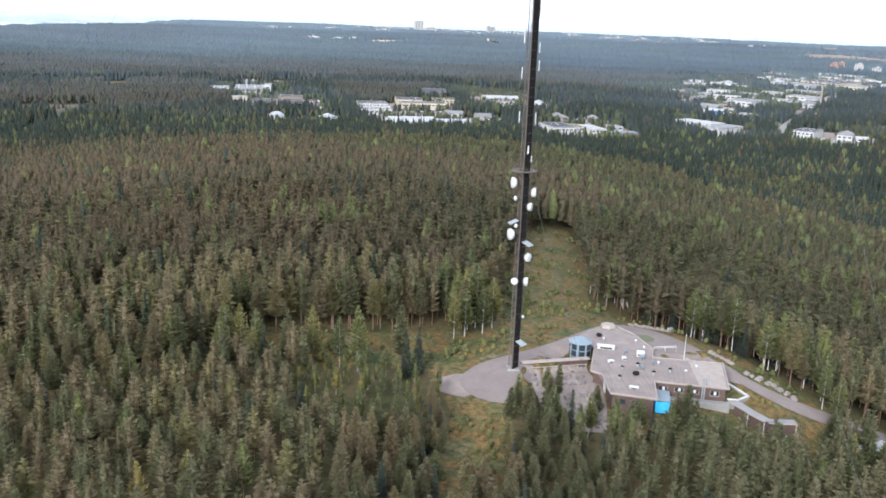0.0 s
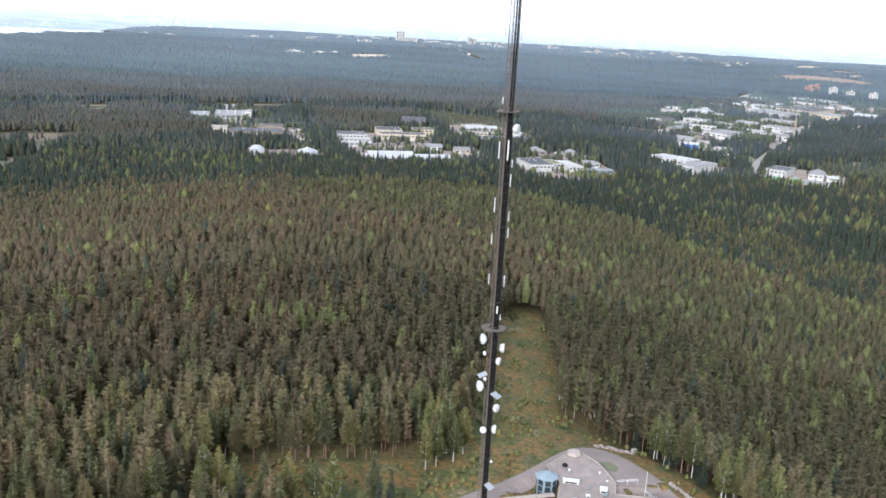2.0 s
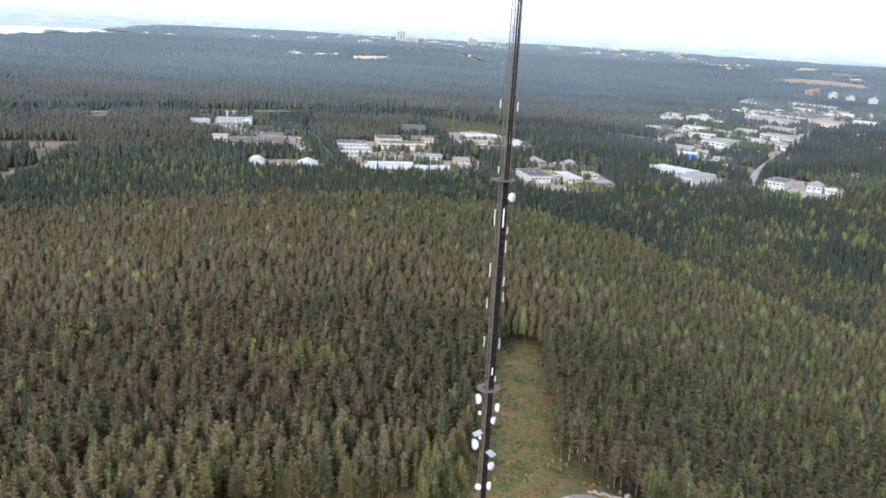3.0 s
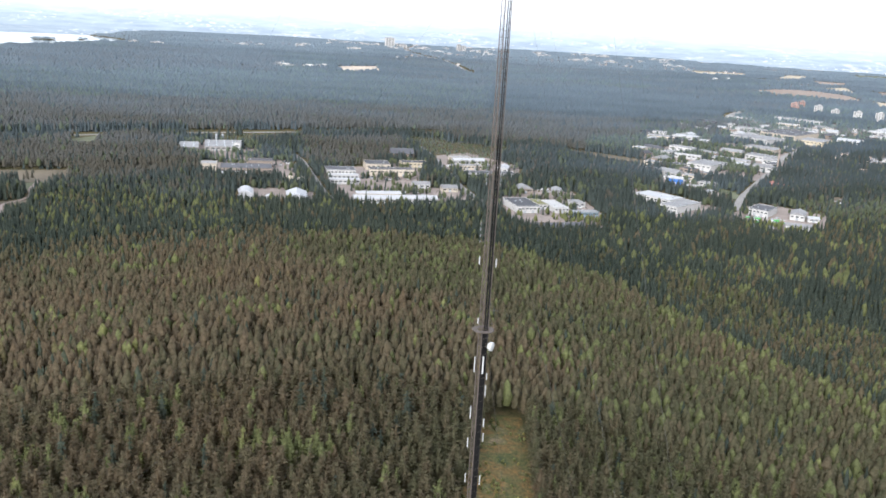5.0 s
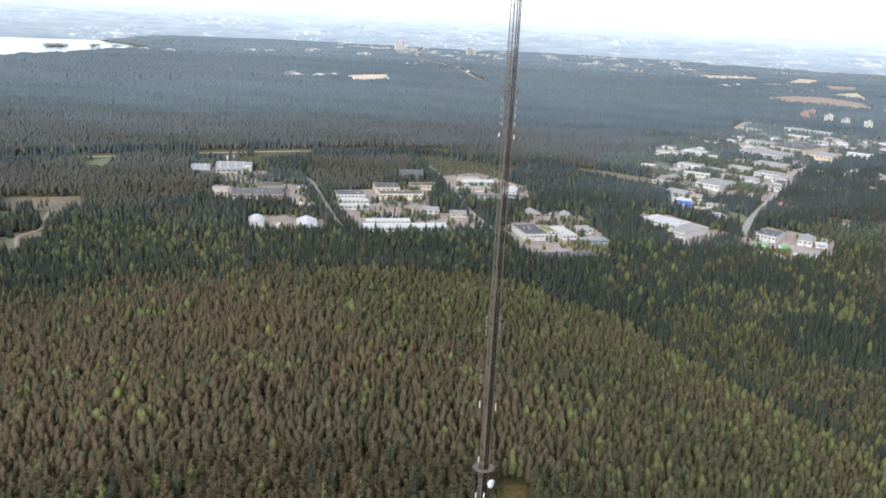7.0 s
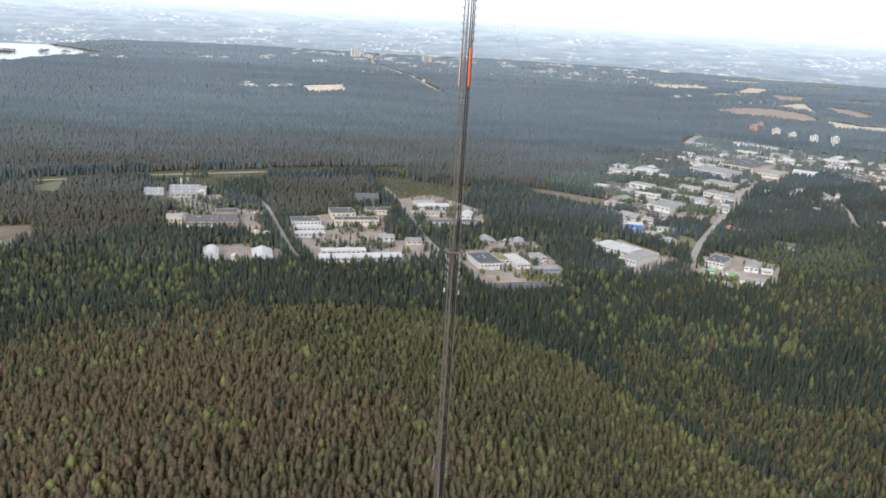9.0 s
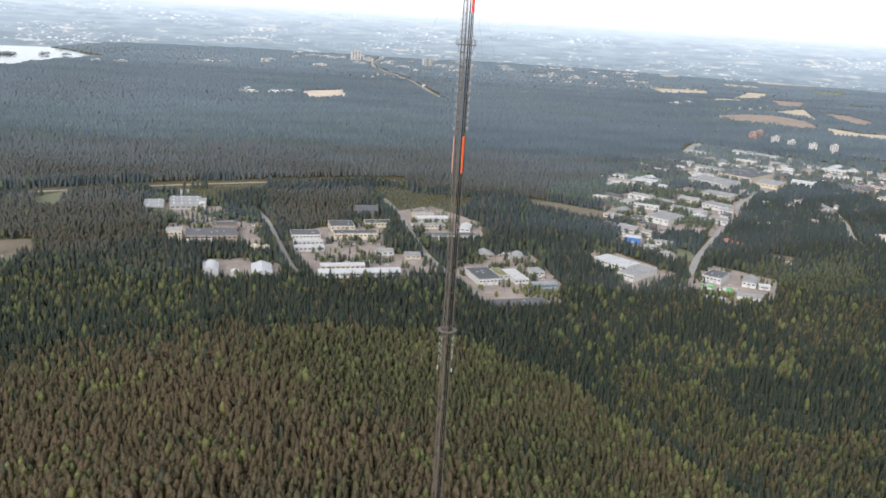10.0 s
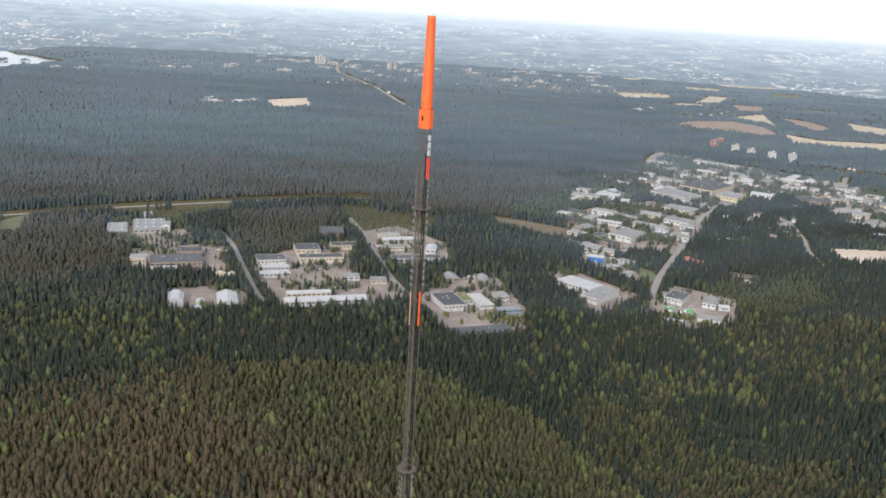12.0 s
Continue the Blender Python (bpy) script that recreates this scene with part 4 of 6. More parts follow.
for x, y in ((51.2, 201.2), (46.8, 227.6)):
    bm = bmesh.new()
    bmesh.ops.create_uvsphere(bm, u_segments=12, v_segments=8, radius=0.85, matrix=Matrix.Translation((x, y, ROOF_Z + 0.45)) @ Matrix.Diagonal((1, 1, 0.62, 1)))
    roof_thing("roof_dome", bm, M_CABLE, "black domed vent on the flat roof", "roof vent", "vents on the station roof")
for x, y, turn in ((51.0, 214.0, 20), (54.6, 210.0, 70), (53.0, 203.6, 30), (56.8, 206.6, 120)):
    d = tagged(new("satellite_dish"), "small pale satellite dish on a roof stand", "dish antenna", "dishes on the station roof")
    d.matrix_basis = Matrix.Translation((x, y, ROOF_Z)) @ Matrix.Rotation(radians(turn), 4, "Z")
    part("stand", rod(bmesh.new(), (0, 0, 0), (0, 0, 1.1), 0.06, 6), M_STEEL, d)
    part("reflector", rod(bmesh.new(), (0.05, 0, 1.2), (0.28, 0, 1.3), 0.25, 16, 0.75), M_PALE_BLUE, d)
    part("foot", one_box(0, 0, 0.06, 0.9, 0.9, 0.12), M_CONCRETE, d)


def terrace():
    ob = tagged(new("terrace_wall"), "long pale timber-capped terrace wall leading to the station", "wall")
    a, b = Vector((24.0, 209.0)), Vector((41.6, 213.4))
    turn, d = math.atan2(b.y - a.y, b.x - a.x), (b - a).length
    c = (a + b) / 2
    part("wall", one_box(c.x, c.y, -2.4, d, 0.5, 3.4, turn), M_BROWN_WALL, ob)
    part("capping", one_box(c.x, c.y, -0.55, d + 0.3, 1.7, 0.3, turn, 0.04), M_TIMBER, ob, "pale weathered board capping")
    for k in range(8):
        p = a.lerp(b, (k + 0.5) / 8)
        part("post", one_box(p.x + 0.3, p.y - 1.6, -2.7, 0.25, 0.25, 2.4, turn), M_TIMBER, ob)
    part("lower_rail", one_box(c.x + 0.3, c.y - 1.6, -1.5, d * 0.9, 0.3, 0.18, turn), M_TIMBER, ob)


terrace()


def ramp_roof():
    ob = tagged(new("covered_walkway"), "long low walkway with grey boarded roof and pale edge", "walkway")
    line = [(72.9, 192.0), (75.0, 186.6), (77.2, 182.4), (83.4, 182.2)]
    for i, (p, q) in enumerate(zip(line, line[1:])):
        d, turn = math.dist(p, q), math.atan2(q[1] - p[1], q[0] - p[0])
        cx, cy = (p[0] + q[0]) / 2, (p[1] + q[1]) / 2
        part("roof_panel", one_box(cx, cy, -2.0 - 0.05 * i, d + 0.3, 2.4, 0.16, turn, 0.03), M_GREY_ROOF, ob)
        part("edge_board", one_box(cx - 1.2 * -math.sin(turn), cy - 1.2 * math.cos(turn), -1.98 - 0.05 * i, d + 0.3, 0.14, 0.3, turn), M_TIMBER, ob, "pale edge board")
        part("wall", one_box(cx, cy, -3.6, d * 0.96, 0.3, 3.0, turn), M_BROWN_WALL, ob)
        part("post", rod(bmesh.new(), (q[0] + 1.0 * math.sin(turn), q[1] - 1.0 * math.cos(turn), -5.2), (q[0] + 1.0 * math.sin(turn), q[1] - 1.0 * math.cos(turn), -2.1), 0.09, 6), M_WHITE, ob)


ramp_roof()

cover = tagged(new("tarpaulin_shelter"), "bright blue tarpaulin shelter against the station wall", "shelter")
cover.matrix_basis = Matrix.Translation((55.4, 190.6, -4.2)) @ Matrix.Rotation(radians(-12), 4, "Z")
part("roof_sheet", one_box(0, 2.2, 2.95, 3.4, 6.6, 0.12, 0, 0.03), M_PALE_BLUE, cover, "pale blue roof sheet")
part("front_sheet", one_box(0, -1.2, 1.4, 3.3, 0.12, 2.8, 0, 0.03), M_BLUE, cover, "bright blue front sheet")
for s in (-1.65, 1.65):
    part("side_sheet", one_box(s, 2.1, 1.4, 0.1, 6.4, 2.8), M_BLUE, cover)

flag = tagged(new("flagpole"), "white flagpole beside the station roof", "flagpole")
flag.location = (66.8, 215.0, gz(66.8, 215.0))
part("pole", rod(bmesh.new(), (0, 0, 0), (0, 0, 9.2), 0.11, 8, 0.06), M_WHITE, flag)
part("base", one_box(0, 0, 0.2, 0.7, 0.7, 0.4, 0, 0.05), M_CONCRETE, flag)
part("finial", rod(bmesh.new(), (0, 0, 9.2), (0, 0, 9.4), 0.11, 8, 0.02), M_WHITE, flag)


def fence(points, label):
    ob = tagged(new("fence"), label, "fence")
    for p, q in zip(points, points[1:]):
        d, turn = math.dist(p, q), math.atan2(q[1] - p[1], q[0] - p[0])
        z = gz((p[0] + q[0]) / 2, (p[1] + q[1]) / 2)
        for h in (0.75, 1.15):
            part("rail", one_box((p[0] + q[0]) / 2, (p[1] + q[1]) / 2, z + h + 0.4, d, 0.07, 0.11, turn), M_WHITE, ob)
        for k in range(int(d / 2.2) + 1):
            f = k / max(1, int(d / 2.2))
            part("post", one_box(p[0] + (q[0] - p[0]) * f, p[1] + (q[1] - p[1]) * f, z + 0.7, 0.09, 0.09, 1.7, turn), M_WHITE, ob)


fence([(60.2, 220.0), (66.3, 221.0), (70.3, 214.2)], "white board fence round the yard behind the station")
fence([(70.3, 213.2), (76.6, 211.4)], "weathered board fence at the station's north side")


def parapet(points):
    ob = tagged(new("terrace_parapet"), "low terrace wall with a white capping at the station corner", "wall")
    for p, q in zip(points, points[1:]):
        d, turn = math.dist(p, q), math.atan2(q[1] - p[1], q[0] - p[0])
        part("wall", one_box((p[0] + q[0]) / 2, (p[1] + q[1]) / 2, -3.9, d, 0.35, 2.6, turn), M_CONCRETE, ob, "grey concrete wall")
        part("capping", one_box((p[0] + q[0]) / 2, (p[1] + q[1]) / 2, -2.52, d + 0.4, 0.6, 0.2, turn, 0.03), M_WHITE, ob, "white capping")


parapet([(75.0, 205.0), (77.8, 197.0), (74.6, 194.6), (72.2, 194.8)])

store = tagged(new("storage_building"), "long low shed with a white roof among the trees", "building")
store.matrix_basis = Matrix.Translation((111, 193, gz(111, 193))) @ Matrix.Rotation(radians(10), 4, "Z")
part("wall", one_box(0, 0, 0.7, 19, 5.0, 4.6, 0, 0.05), M_BROWN_WALL, store)
part("roof", one_box(0, 0, 3.0, 20, 5.4, 0.25, 0, 0.05), M_WALL_WHITE, store)
for k in range(4):
    part("window", one_box(-7 + 4.6 * k, -2.53, 1.7, 1.6, 0.12, 0.9), M_GLASS, store)
BARE.append([(100, 188), (122, 192), (122, 199), (100, 196)])

cabin = tagged(new("equipment_cabin"), "small grey metal cabin in the clearing", "cabin")
cabin.matrix_basis = Matrix.Translation((-17, 211, gz(-17, 211))) @ Matrix.Rotation(radians(12), 4, "Z")
part("body", one_box(0, 0, 1.1, 2.6, 2.2, 2.4, 0, 0.05), M_GREY_PAINT, cabin)
part("roof", one_box(0, 0, 2.4, 3.0, 2.6, 0.16, 0, 0.03), M_GREY_ROOF, cabin)
part("door", one_box(-0.3, -1.13, 1.0, 0.9, 0.08, 1.9), M_WHITE, cabin)


def boulders(places, label):
    for i, (x, y, s) in enumerate(places):
        rng = random.Random(i * 17 + int(x * 10))
        bm = bmesh.new()
        bmesh.ops.create_icosphere(bm, subdivisions=2, radius=1.0)
        for v in bm.verts:
            v.co *= 1 + 0.5 * noise.noise(v.co * 1.3 + Vector((i * 3.1, 0, 0)))
            v.co.x, v.co.y, v.co.z = v.co.x * s * rng.uniform(0.8, 1.0), v.co.y * s * rng.uniform(0.7, 0.9), v.co.z * s * 0.62
        ob = part("boulder", bm, M_STONE)
        ob.matrix_basis = Matrix.Translation((x, y, gz(x, y) + 0.15 * s)) @ Matrix.Rotation(rng.uniform(0, 6), 4, "Z")
        tagged(ob, label, "boulder", "boulders round the station")


rock_rng = random.Random(4)
boulders([(60 + 11 * k / 15 + rock_rng.uniform(-0.3, 0.3), 248.5 - 4 * k / 15 + rock_rng.uniform(-0.9, 0.9), rock_rng.uniform(0.6, 1.1)) for k in range(16)], "pinkish granite boulder heaped at the edge of the road")
boulders([(76.5 + 3.4 * k / 7 + rock_rng.uniform(-0.3, 0.3), 223 - 7 * k / 7, rock_rng.uniform(0.7, 1.1)) for k in range(8)], "pale granite boulder in a row along the road")
boulders([(81.5 + 10 * k / 12 + rock_rng.uniform(-0.4, 0.4), 211 - 7.5 * k / 12 + rock_rng.uniform(-1.0, 1.0), rock_rng.uniform(0.7, 1.2)) for k in range(13)], "pale granite boulder in a row along the road")
boulders([(26.6 + 1.5 * (k % 9), (201.0 if k < 9 else 204.6) + 0.2 * (k % 9) + rock_rng.uniform(-0.5, 0.5), rock_rng.uniform(0.9, 1.35)) for k in range(18)], "pale boulder of the rough stone bank below the terrace")
boulders([(33 + rock_rng.uniform(0, 8.5), 183 + rock_rng.uniform(0, 15), rock_rng.uniform(0.5, 1.15)) for k in range(60)], "pale boulder on the stony slope below the station")

# ---- buildings of the plain ----
FOOTPRINTS = []
town_rng = random.Random(21)


def warehouse(name, x, y, w, d, turn, h, wall, roof, label, form="flat", windows=4, doors=2):
    """A shed or hall: walls with plinth, roof with rim, windows and loading doors on the long sides."""
    ob = tagged(new(name), label, "building", "buildings of the industrial area")
    ob.matrix_basis = Matrix.Translation((x, y, gz(x, y) + 0.2)) @ Matrix.Rotation(radians(turn), 4, "Z")
    a = radians(turn)
    FOOTPRINTS.append((x, y, w / 2 + 3, d / 2 + 3, math.cos(a), math.sin(a)))
    part("wall", one_box(0, 0, h / 2 - 1.5, w, d, h + 3, 0, 0.05), wall, ob)
    if form == "gable":
        bm = bmesh.new()
        rise = min(w, d) * 0.16 + 0.6
        if w >= d:
            prof = [(-w / 2 - 0.5, 0), (w / 2 + 0.5, 0)]
            lo = [bm.verts.new((px, s * (d / 2 + 0.6), h)) for px, _ in prof for s in (-1, 1)]
            hi = [bm.verts.new((px, 0, h + rise)) for px, _ in prof]
        else:
            prof = [(-d / 2 - 0.5, 0), (d / 2 + 0.5, 0)]
            lo = [bm.verts.new((s * (w / 2 + 0.6), py, h)) for py, _ in prof for s in (-1, 1)]
            hi = [bm.verts.new((0, py, h + rise)) for py, _ in prof]
        for f in ((lo[0], lo[2], hi[1], hi[0]), (lo[1], hi[0], hi[1], lo[3]), (lo[0], hi[0], lo[1]), (lo[2], lo[3], hi[1]), (lo[0], lo[1], lo[3], lo[2])):
            bm.faces.new(f)
        bmesh.ops.recalc_face_normals(bm, faces=bm.faces)
        part("roof", bm, roof, ob)
    elif form == "arch":
        bm = bmesh.new()
        n = 10
        loops = [[bm.verts.new((w / 2 * 1.02 * math.cos(math.pi * i / n), py, h * 0.55 + w * 0.42 * math.sin(math.pi * i / n))) for i in range(n + 1)] for py in (-d / 2 - 0.2, d / 2 + 0.2)]
        for i in range(n):
            bm.faces.new((loops[0][i], loops[0][i + 1], loops[1][i + 1], loops[1][i]))
        bm.faces.new(loops[0])
        bm.faces.new(loops[1][::-1])
        bmesh.ops.recalc_face_normals(bm, faces=bm.faces)
        part("roof", bm, roof, ob)
    else:
        part("roof", one_box(0, 0, h + 0.12, w + 0.5, d + 0.5, 0.5, 0, 0.06), roof, ob)
        for s in (-1, 1):
            part("roof_rim", one_box(0, s * (d / 2 + 0.1), h + 0.45, w + 0.6, 0.4, 0.35), wall, ob)
            part("roof_rim", one_box(s * (w / 2 + 0.1), 0, h + 0.45, 0.4, d - 0.3, 0.35), wall, ob)
        for k in range(max(1, int(w * d / 420))):
            part("roof_vent", one_box(town_rng.uniform(-0.4, 0.4) * w, town_rng.uniform(-0.35, 0.35) * d, h + 0.9, 1.6, 1.6, 1.2, 0, 0.1), M_GREY_PAINT, ob)
    for k in range(windows):
        px = (k + 0.5) / windows * w - w / 2
        part("window", one_box(px, -d / 2 - 0.04, h * 0.66, w / windows * 0.6, 0.16, min(1.5, h * 0.25)), M_GLASS, ob)
    for k in range(doors):
        px = (k + 0.9) / (doors + 0.8) * w - w / 2
        part("loading_door", one_box(px, -d / 2 - 0.05, 1.6, 3.2, 0.2, 3.4), M_GREY_PAINT, ob)
    return ob


W, B_, G = M_WALL_WHITE, M_WALL_BEIGE, M_WALL_BROWN
warehouse("storage_hall", -182, 1017, 18, 30, 8, 9, W, M_WHITE_ROOF, "white arched fabric storage hall", "arch", 0, 1)
warehouse("warehouse", -123, 1020, 23, 40, 9, 7, W, M_WHITE_ROOF, "white low warehouse with pale metal roof", "gable", 3, 2)
warehouse("shed", -154, 1017, 8, 11, 5, 4, W, M_WHITE_ROOF, "small white fabric shed", "gable", 0, 1)
warehouse("shed", -152, 988, 12, 14, 8, 4, W, M_WHITE_ROOF, "small white fabric shed", "gable", 0, 1)
warehouse("factory", -207, 1164, 66, 36, 10, 9, G, M_DARK_ROOF, "long factory hall with dark grey roof", "flat", 10, 3)
warehouse("factory", -195, 1200, 32, 20, 8, 11, G, M_DARK_ROOF, "factory block with dark grey roof", "flat", 5, 1)
warehouse("office_block", -254, 1157, 20, 18, 8, 13, B_, M_GREY_ROOF, "tall beige block beside the factory", "flat", 4, 1)
warehouse("factory_wing", -217, 1133, 36, 13, 11, 6, W, M_WHITE_ROOF, "white lower wing of the factory", "flat", 7, 2)
for x, y, w, d, rows_ in ((-318, 1316, 28, 54, 2), (-276, 1338, 46, 66, 4)):
    works = warehouse("mixing_plant", x, y, w, d, 12, 6, M_CONCRETE, M_GREY_ROOF, "grey concrete works with rows of skylights on its flat roof", "flat", 6, 2)
    for i in range(rows_):
        for k in range(6):
            part("skylight", one_box((i + 0.5) / rows_ * w - w / 2, (k + 0.5) / 6 * d - d / 2, 6.65, 2.2, 3.4, 0.6, 0, 0.1), M_WHITE if k % 2 else M_PALE_BLUE, works)
warehouse("works_hall", -248, 1325, 9, 22, 5, 12, W, M_GREY_ROOF, "white hall beside the concrete works", "flat", 1, 1)
warehouse("house", -142, 1112, 13, 17, 10, 6, M_WALL_YELLOW, M_WALL_YELLOW, "yellow shed among trees", "gable", 3, 1)
warehouse("house", -128, 1113, 10, 15, 8, 6, G, M_WALL_BEIGE, "brown shed among trees", "gable", 2, 1)
warehouse("warehouse", -85, 1183, 39, 27, 12, 8, W, M_DARK_ROOF, "white warehouse with dark grey roof", "flat", 8, 2)
warehouse("warehouse", -78, 1148, 39, 9, 12, 7, W, M_WHITE_ROOF, "narrow white warehouse with pale roof", "flat", 7, 2)
warehouse("warehouse", -75, 1125, 39, 12, 12, 6, W, M_WHITE_ROOF, "narrow white warehouse with pale roof", "flat", 7, 2)
warehouse("warehouse", -29, 1049, 54, 11, 11, 7, B_, M_WHITE_ROOF, "long pale warehouse with white roof", "gable", 9, 3)
warehouse("warehouse", -8, 1026, 99, 17, 11, 7, W, M_WHITE_ROOF, "very long white warehouse with white roof", "gable", 16, 6)
warehouse("warehouse", -17, 1193, 60, 18, 10, 9, M_WALL_BEIGE, M_DARK_ROOF, "long beige brick hall with dark roof", "flat", 12, 3)
warehouse("warehouse", -38, 1238, 34, 33, 11, 8, B_, M_DARK_ROOF, "grey hall with stepped dark roof", "flat", 5, 2)
warehouse("warehouse", 14, 1261, 38, 19, 12, 7, M_WALL_YELLOW, M_DARK_ROOF, "yellowish brown hall with dark roof", "flat", 7, 2)
warehouse("works_hall", -4, 1325, 34, 33, 8, 9, G, M_DARK_ROOF, "tall grey shed with wide hipped roof", "gable", 0, 2)
warehouse("warehouse", 23, 1121, 22, 15, 10, 6, W, M_GREY_ROOF, "pale grey storage shed in a gravel yard", "gable", 3, 1)
warehouse("warehouse", 59, 1112, 20, 17, 8, 5, B_, M_GREY_ROOF, "pale grey storage shed in a gravel yard", "gable", 3, 1)
warehouse("warehouse", 83, 1321, 30, 15, 14, 7, B_, M_GREY_ROOF, "small hall with grey roof", "flat", 4, 2)
warehouse("warehouse", 95, 1295, 47, 13, 12, 8, W, M_WHITE_ROOF, "hall with bright white roof", "gable", 8, 3)
warehouse("warehouse", 90, 1261, 44, 13, 12, 6, B_, M_GREY_ROOF, "low hall in a cluttered yard", "flat", 8, 3)
warehouse("warehouse", 117, 1205, 72, 17, 9, 8, W, M_DARK_ROOF, "long hall with dark roof and white wall", "flat", 14, 4)
warehouse("warehouse", 143, 1255, 15, 28, -12, 7, W, M_WHITE_ROOF, "hall with pale gabled roof", "gable", 2, 1)
warehouse("office_building", 143, 1034, 29, 48, 15, 8, W, M_DARK_ROOF, "white office hall with flat dark grey roof", "flat", 6, 2)
warehouse("office_wing", 165, 1049, 13, 30, 15, 6, W, M_GREEN_ROOF, "low wing with moss-green roof", "flat", 2, 1)
warehouse("office_wing", 184, 1042, 18, 44, 15, 6, W, M_WALL_WHITE, "low white wing with plant on its roof", "flat", 4, 1)
warehouse("shed", 215, 1066, 15, 20, 15, 5, W, M_GREY_ROOF, "small white shed with grey roof", "flat", 2, 1)
warehouse("greenhouse", 215, 1012, 31, 11, 12, 6, M_PALE_BLUE, M_GREY_ROOF, "long glazed shed behind hedges", "flat", 12, 0)
warehouse("warehouse", 170, 938, 74, 24, 14, 5, G, M_DARK_ROOF, "low wide hall with dark grey roof beside spruces", "flat", 10, 3)
warehouse("shed", 157, 1129, 19, 22, 10, 6, G, M_GREY_ROOF, "grey shed in a storage yard", "gable", 2, 1)
warehouse("shed", 200, 1125, 13, 27, -5, 6, W, M_GREY_ROOF, "shed with grey gabled roof", "gable", 2, 1)
warehouse("warehouse", 331, 1112, 54, 31, -50, 8, W, M_WHITE_ROOF, "large white hall with pale roof", "flat", 9, 3)
warehouse("warehouse", 348, 1073, 24, 56, -48, 8, W, M_GREY_ROOF, "large hall wing with grey roof", "flat", 5, 2)
warehouse("warehouse", 387, 1232, 22, 13, -20, 8, M_WALL_BLUE, M_WHITE_ROOF, "blue hall with white roof", "gable", 0, 1)
warehouse("shed", 403, 1200, 21, 9, -8, 5, W, M_GREY_ROOF, "small pale shed with grey roof", "flat", 4, 1)
warehouse("shed", 412, 1166, 9, 26, -50, 5, W, M_GREY_ROOF, "long narrow white shed", "flat", 2, 1)
warehouse("warehouse", 452, 1070, 24, 36, -40, 8, W, M_DARK_ROOF, "white workshop with dark roof", "flat", 5, 2)
warehouse("warehouse", 491, 1055, 17, 30, -28, 7, W, M_GREY_ROOF, "workshop with grey gabled roof", "gable", 3, 1)
warehouse("shed", 467, 998, 30, 13, -18, 5, W, M_GREY_ROOF, "low open shed with greenish roof", "gable", 0, 0)
warehouse("shed", 416, 986, 29, 10, -22, 5, W, M_WHITE_ROOF, "low shed with white roof", "flat", 0, 2)
warehouse("shed", 503, 1040, 14, 10, -10, 5, W, M_WHITE_ROOF, "small shed with white roof", "gable", 1, 1)
warehouse("house", 532, 1235, 14, 22, -15, 6, M_RED_ROOF, M_RED_ROOF, "red shed in a storage yard", "gable", 2, 1)
warehouse("house", 547, 1225, 13, 16, -12, 5, W, M_RED_ROOF, "red-roofed shed in a storage yard", "gable", 2, 1)
for x, y, w, d, turn, h, wall, roof in (
    (477, 1366, 40, 56, -45, 9, W, M_GREY_ROOF), (470, 1445, 44, 10, -30, 7, W, M_WHITE_ROOF), (480, 1638, 52, 28, -22, 7, B_, M_GREY_ROOF), (528, 1648, 44, 28, -32, 8, W, M_WHITE_ROOF),
    (547, 1600, 16, 20, -28, 8, W, M_WHITE_ROOF), (676, 1677, 80, 60, -52, 9, W, M_GREY_ROOF), (778, 1767, 72, 110, -48, 10, B_, M_DARK_ROOF), (792, 1682, 46, 60, -42, 8, M_WALL_YELLOW, M_GREY_ROOF),
    (961, 1670, 69, 50, -38, 8, G, M_DARK_ROOF), (640, 1557, 57, 42, -42, 7, B_, M_GREY_ROOF), (929, 2074, 110, 22, -46, 8, W, M_GREY_ROOF), (908, 1857, 24, 40, -25, 8, W, M_WHITE_ROOF),
    (994, 1573, 59, 40, -52, 7, B_, M_GREY_ROOF), (952, 1409, 26, 26, -55, 7, W, M_WHITE_ROOF), (953, 1487, 54, 24, -25, 7, W, M_GREY_ROOF), (604, 1467, 46, 30, -44, 8, W, M_GREY_ROOF),
    (538, 1432, 60, 24, -40, 6, W, M_GREY_ROOF), (721, 1828, 60, 24, -48, 8, W, M_GREY_ROOF), (854, 1952, 50, 20, -45, 8, B_, M_WHITE_ROOF), (781, 2065, 60, 18, -46, 7, W, M_GREY_ROOF), (1027, 1878, 50, 24, -40, 8, W, M_WHITE_ROOF),
    (427, 1269, 34, 18, -28, 6, B_, M_GREY_ROOF), (459, 1292, 26, 14, -36, 6, G, M_GREY_ROOF),
):
    warehouse("warehouse", x, y, w, d, turn, h, wall, roof, "industrial hall with a flat roof at the edge of town", "flat", int(w / 7), 2)

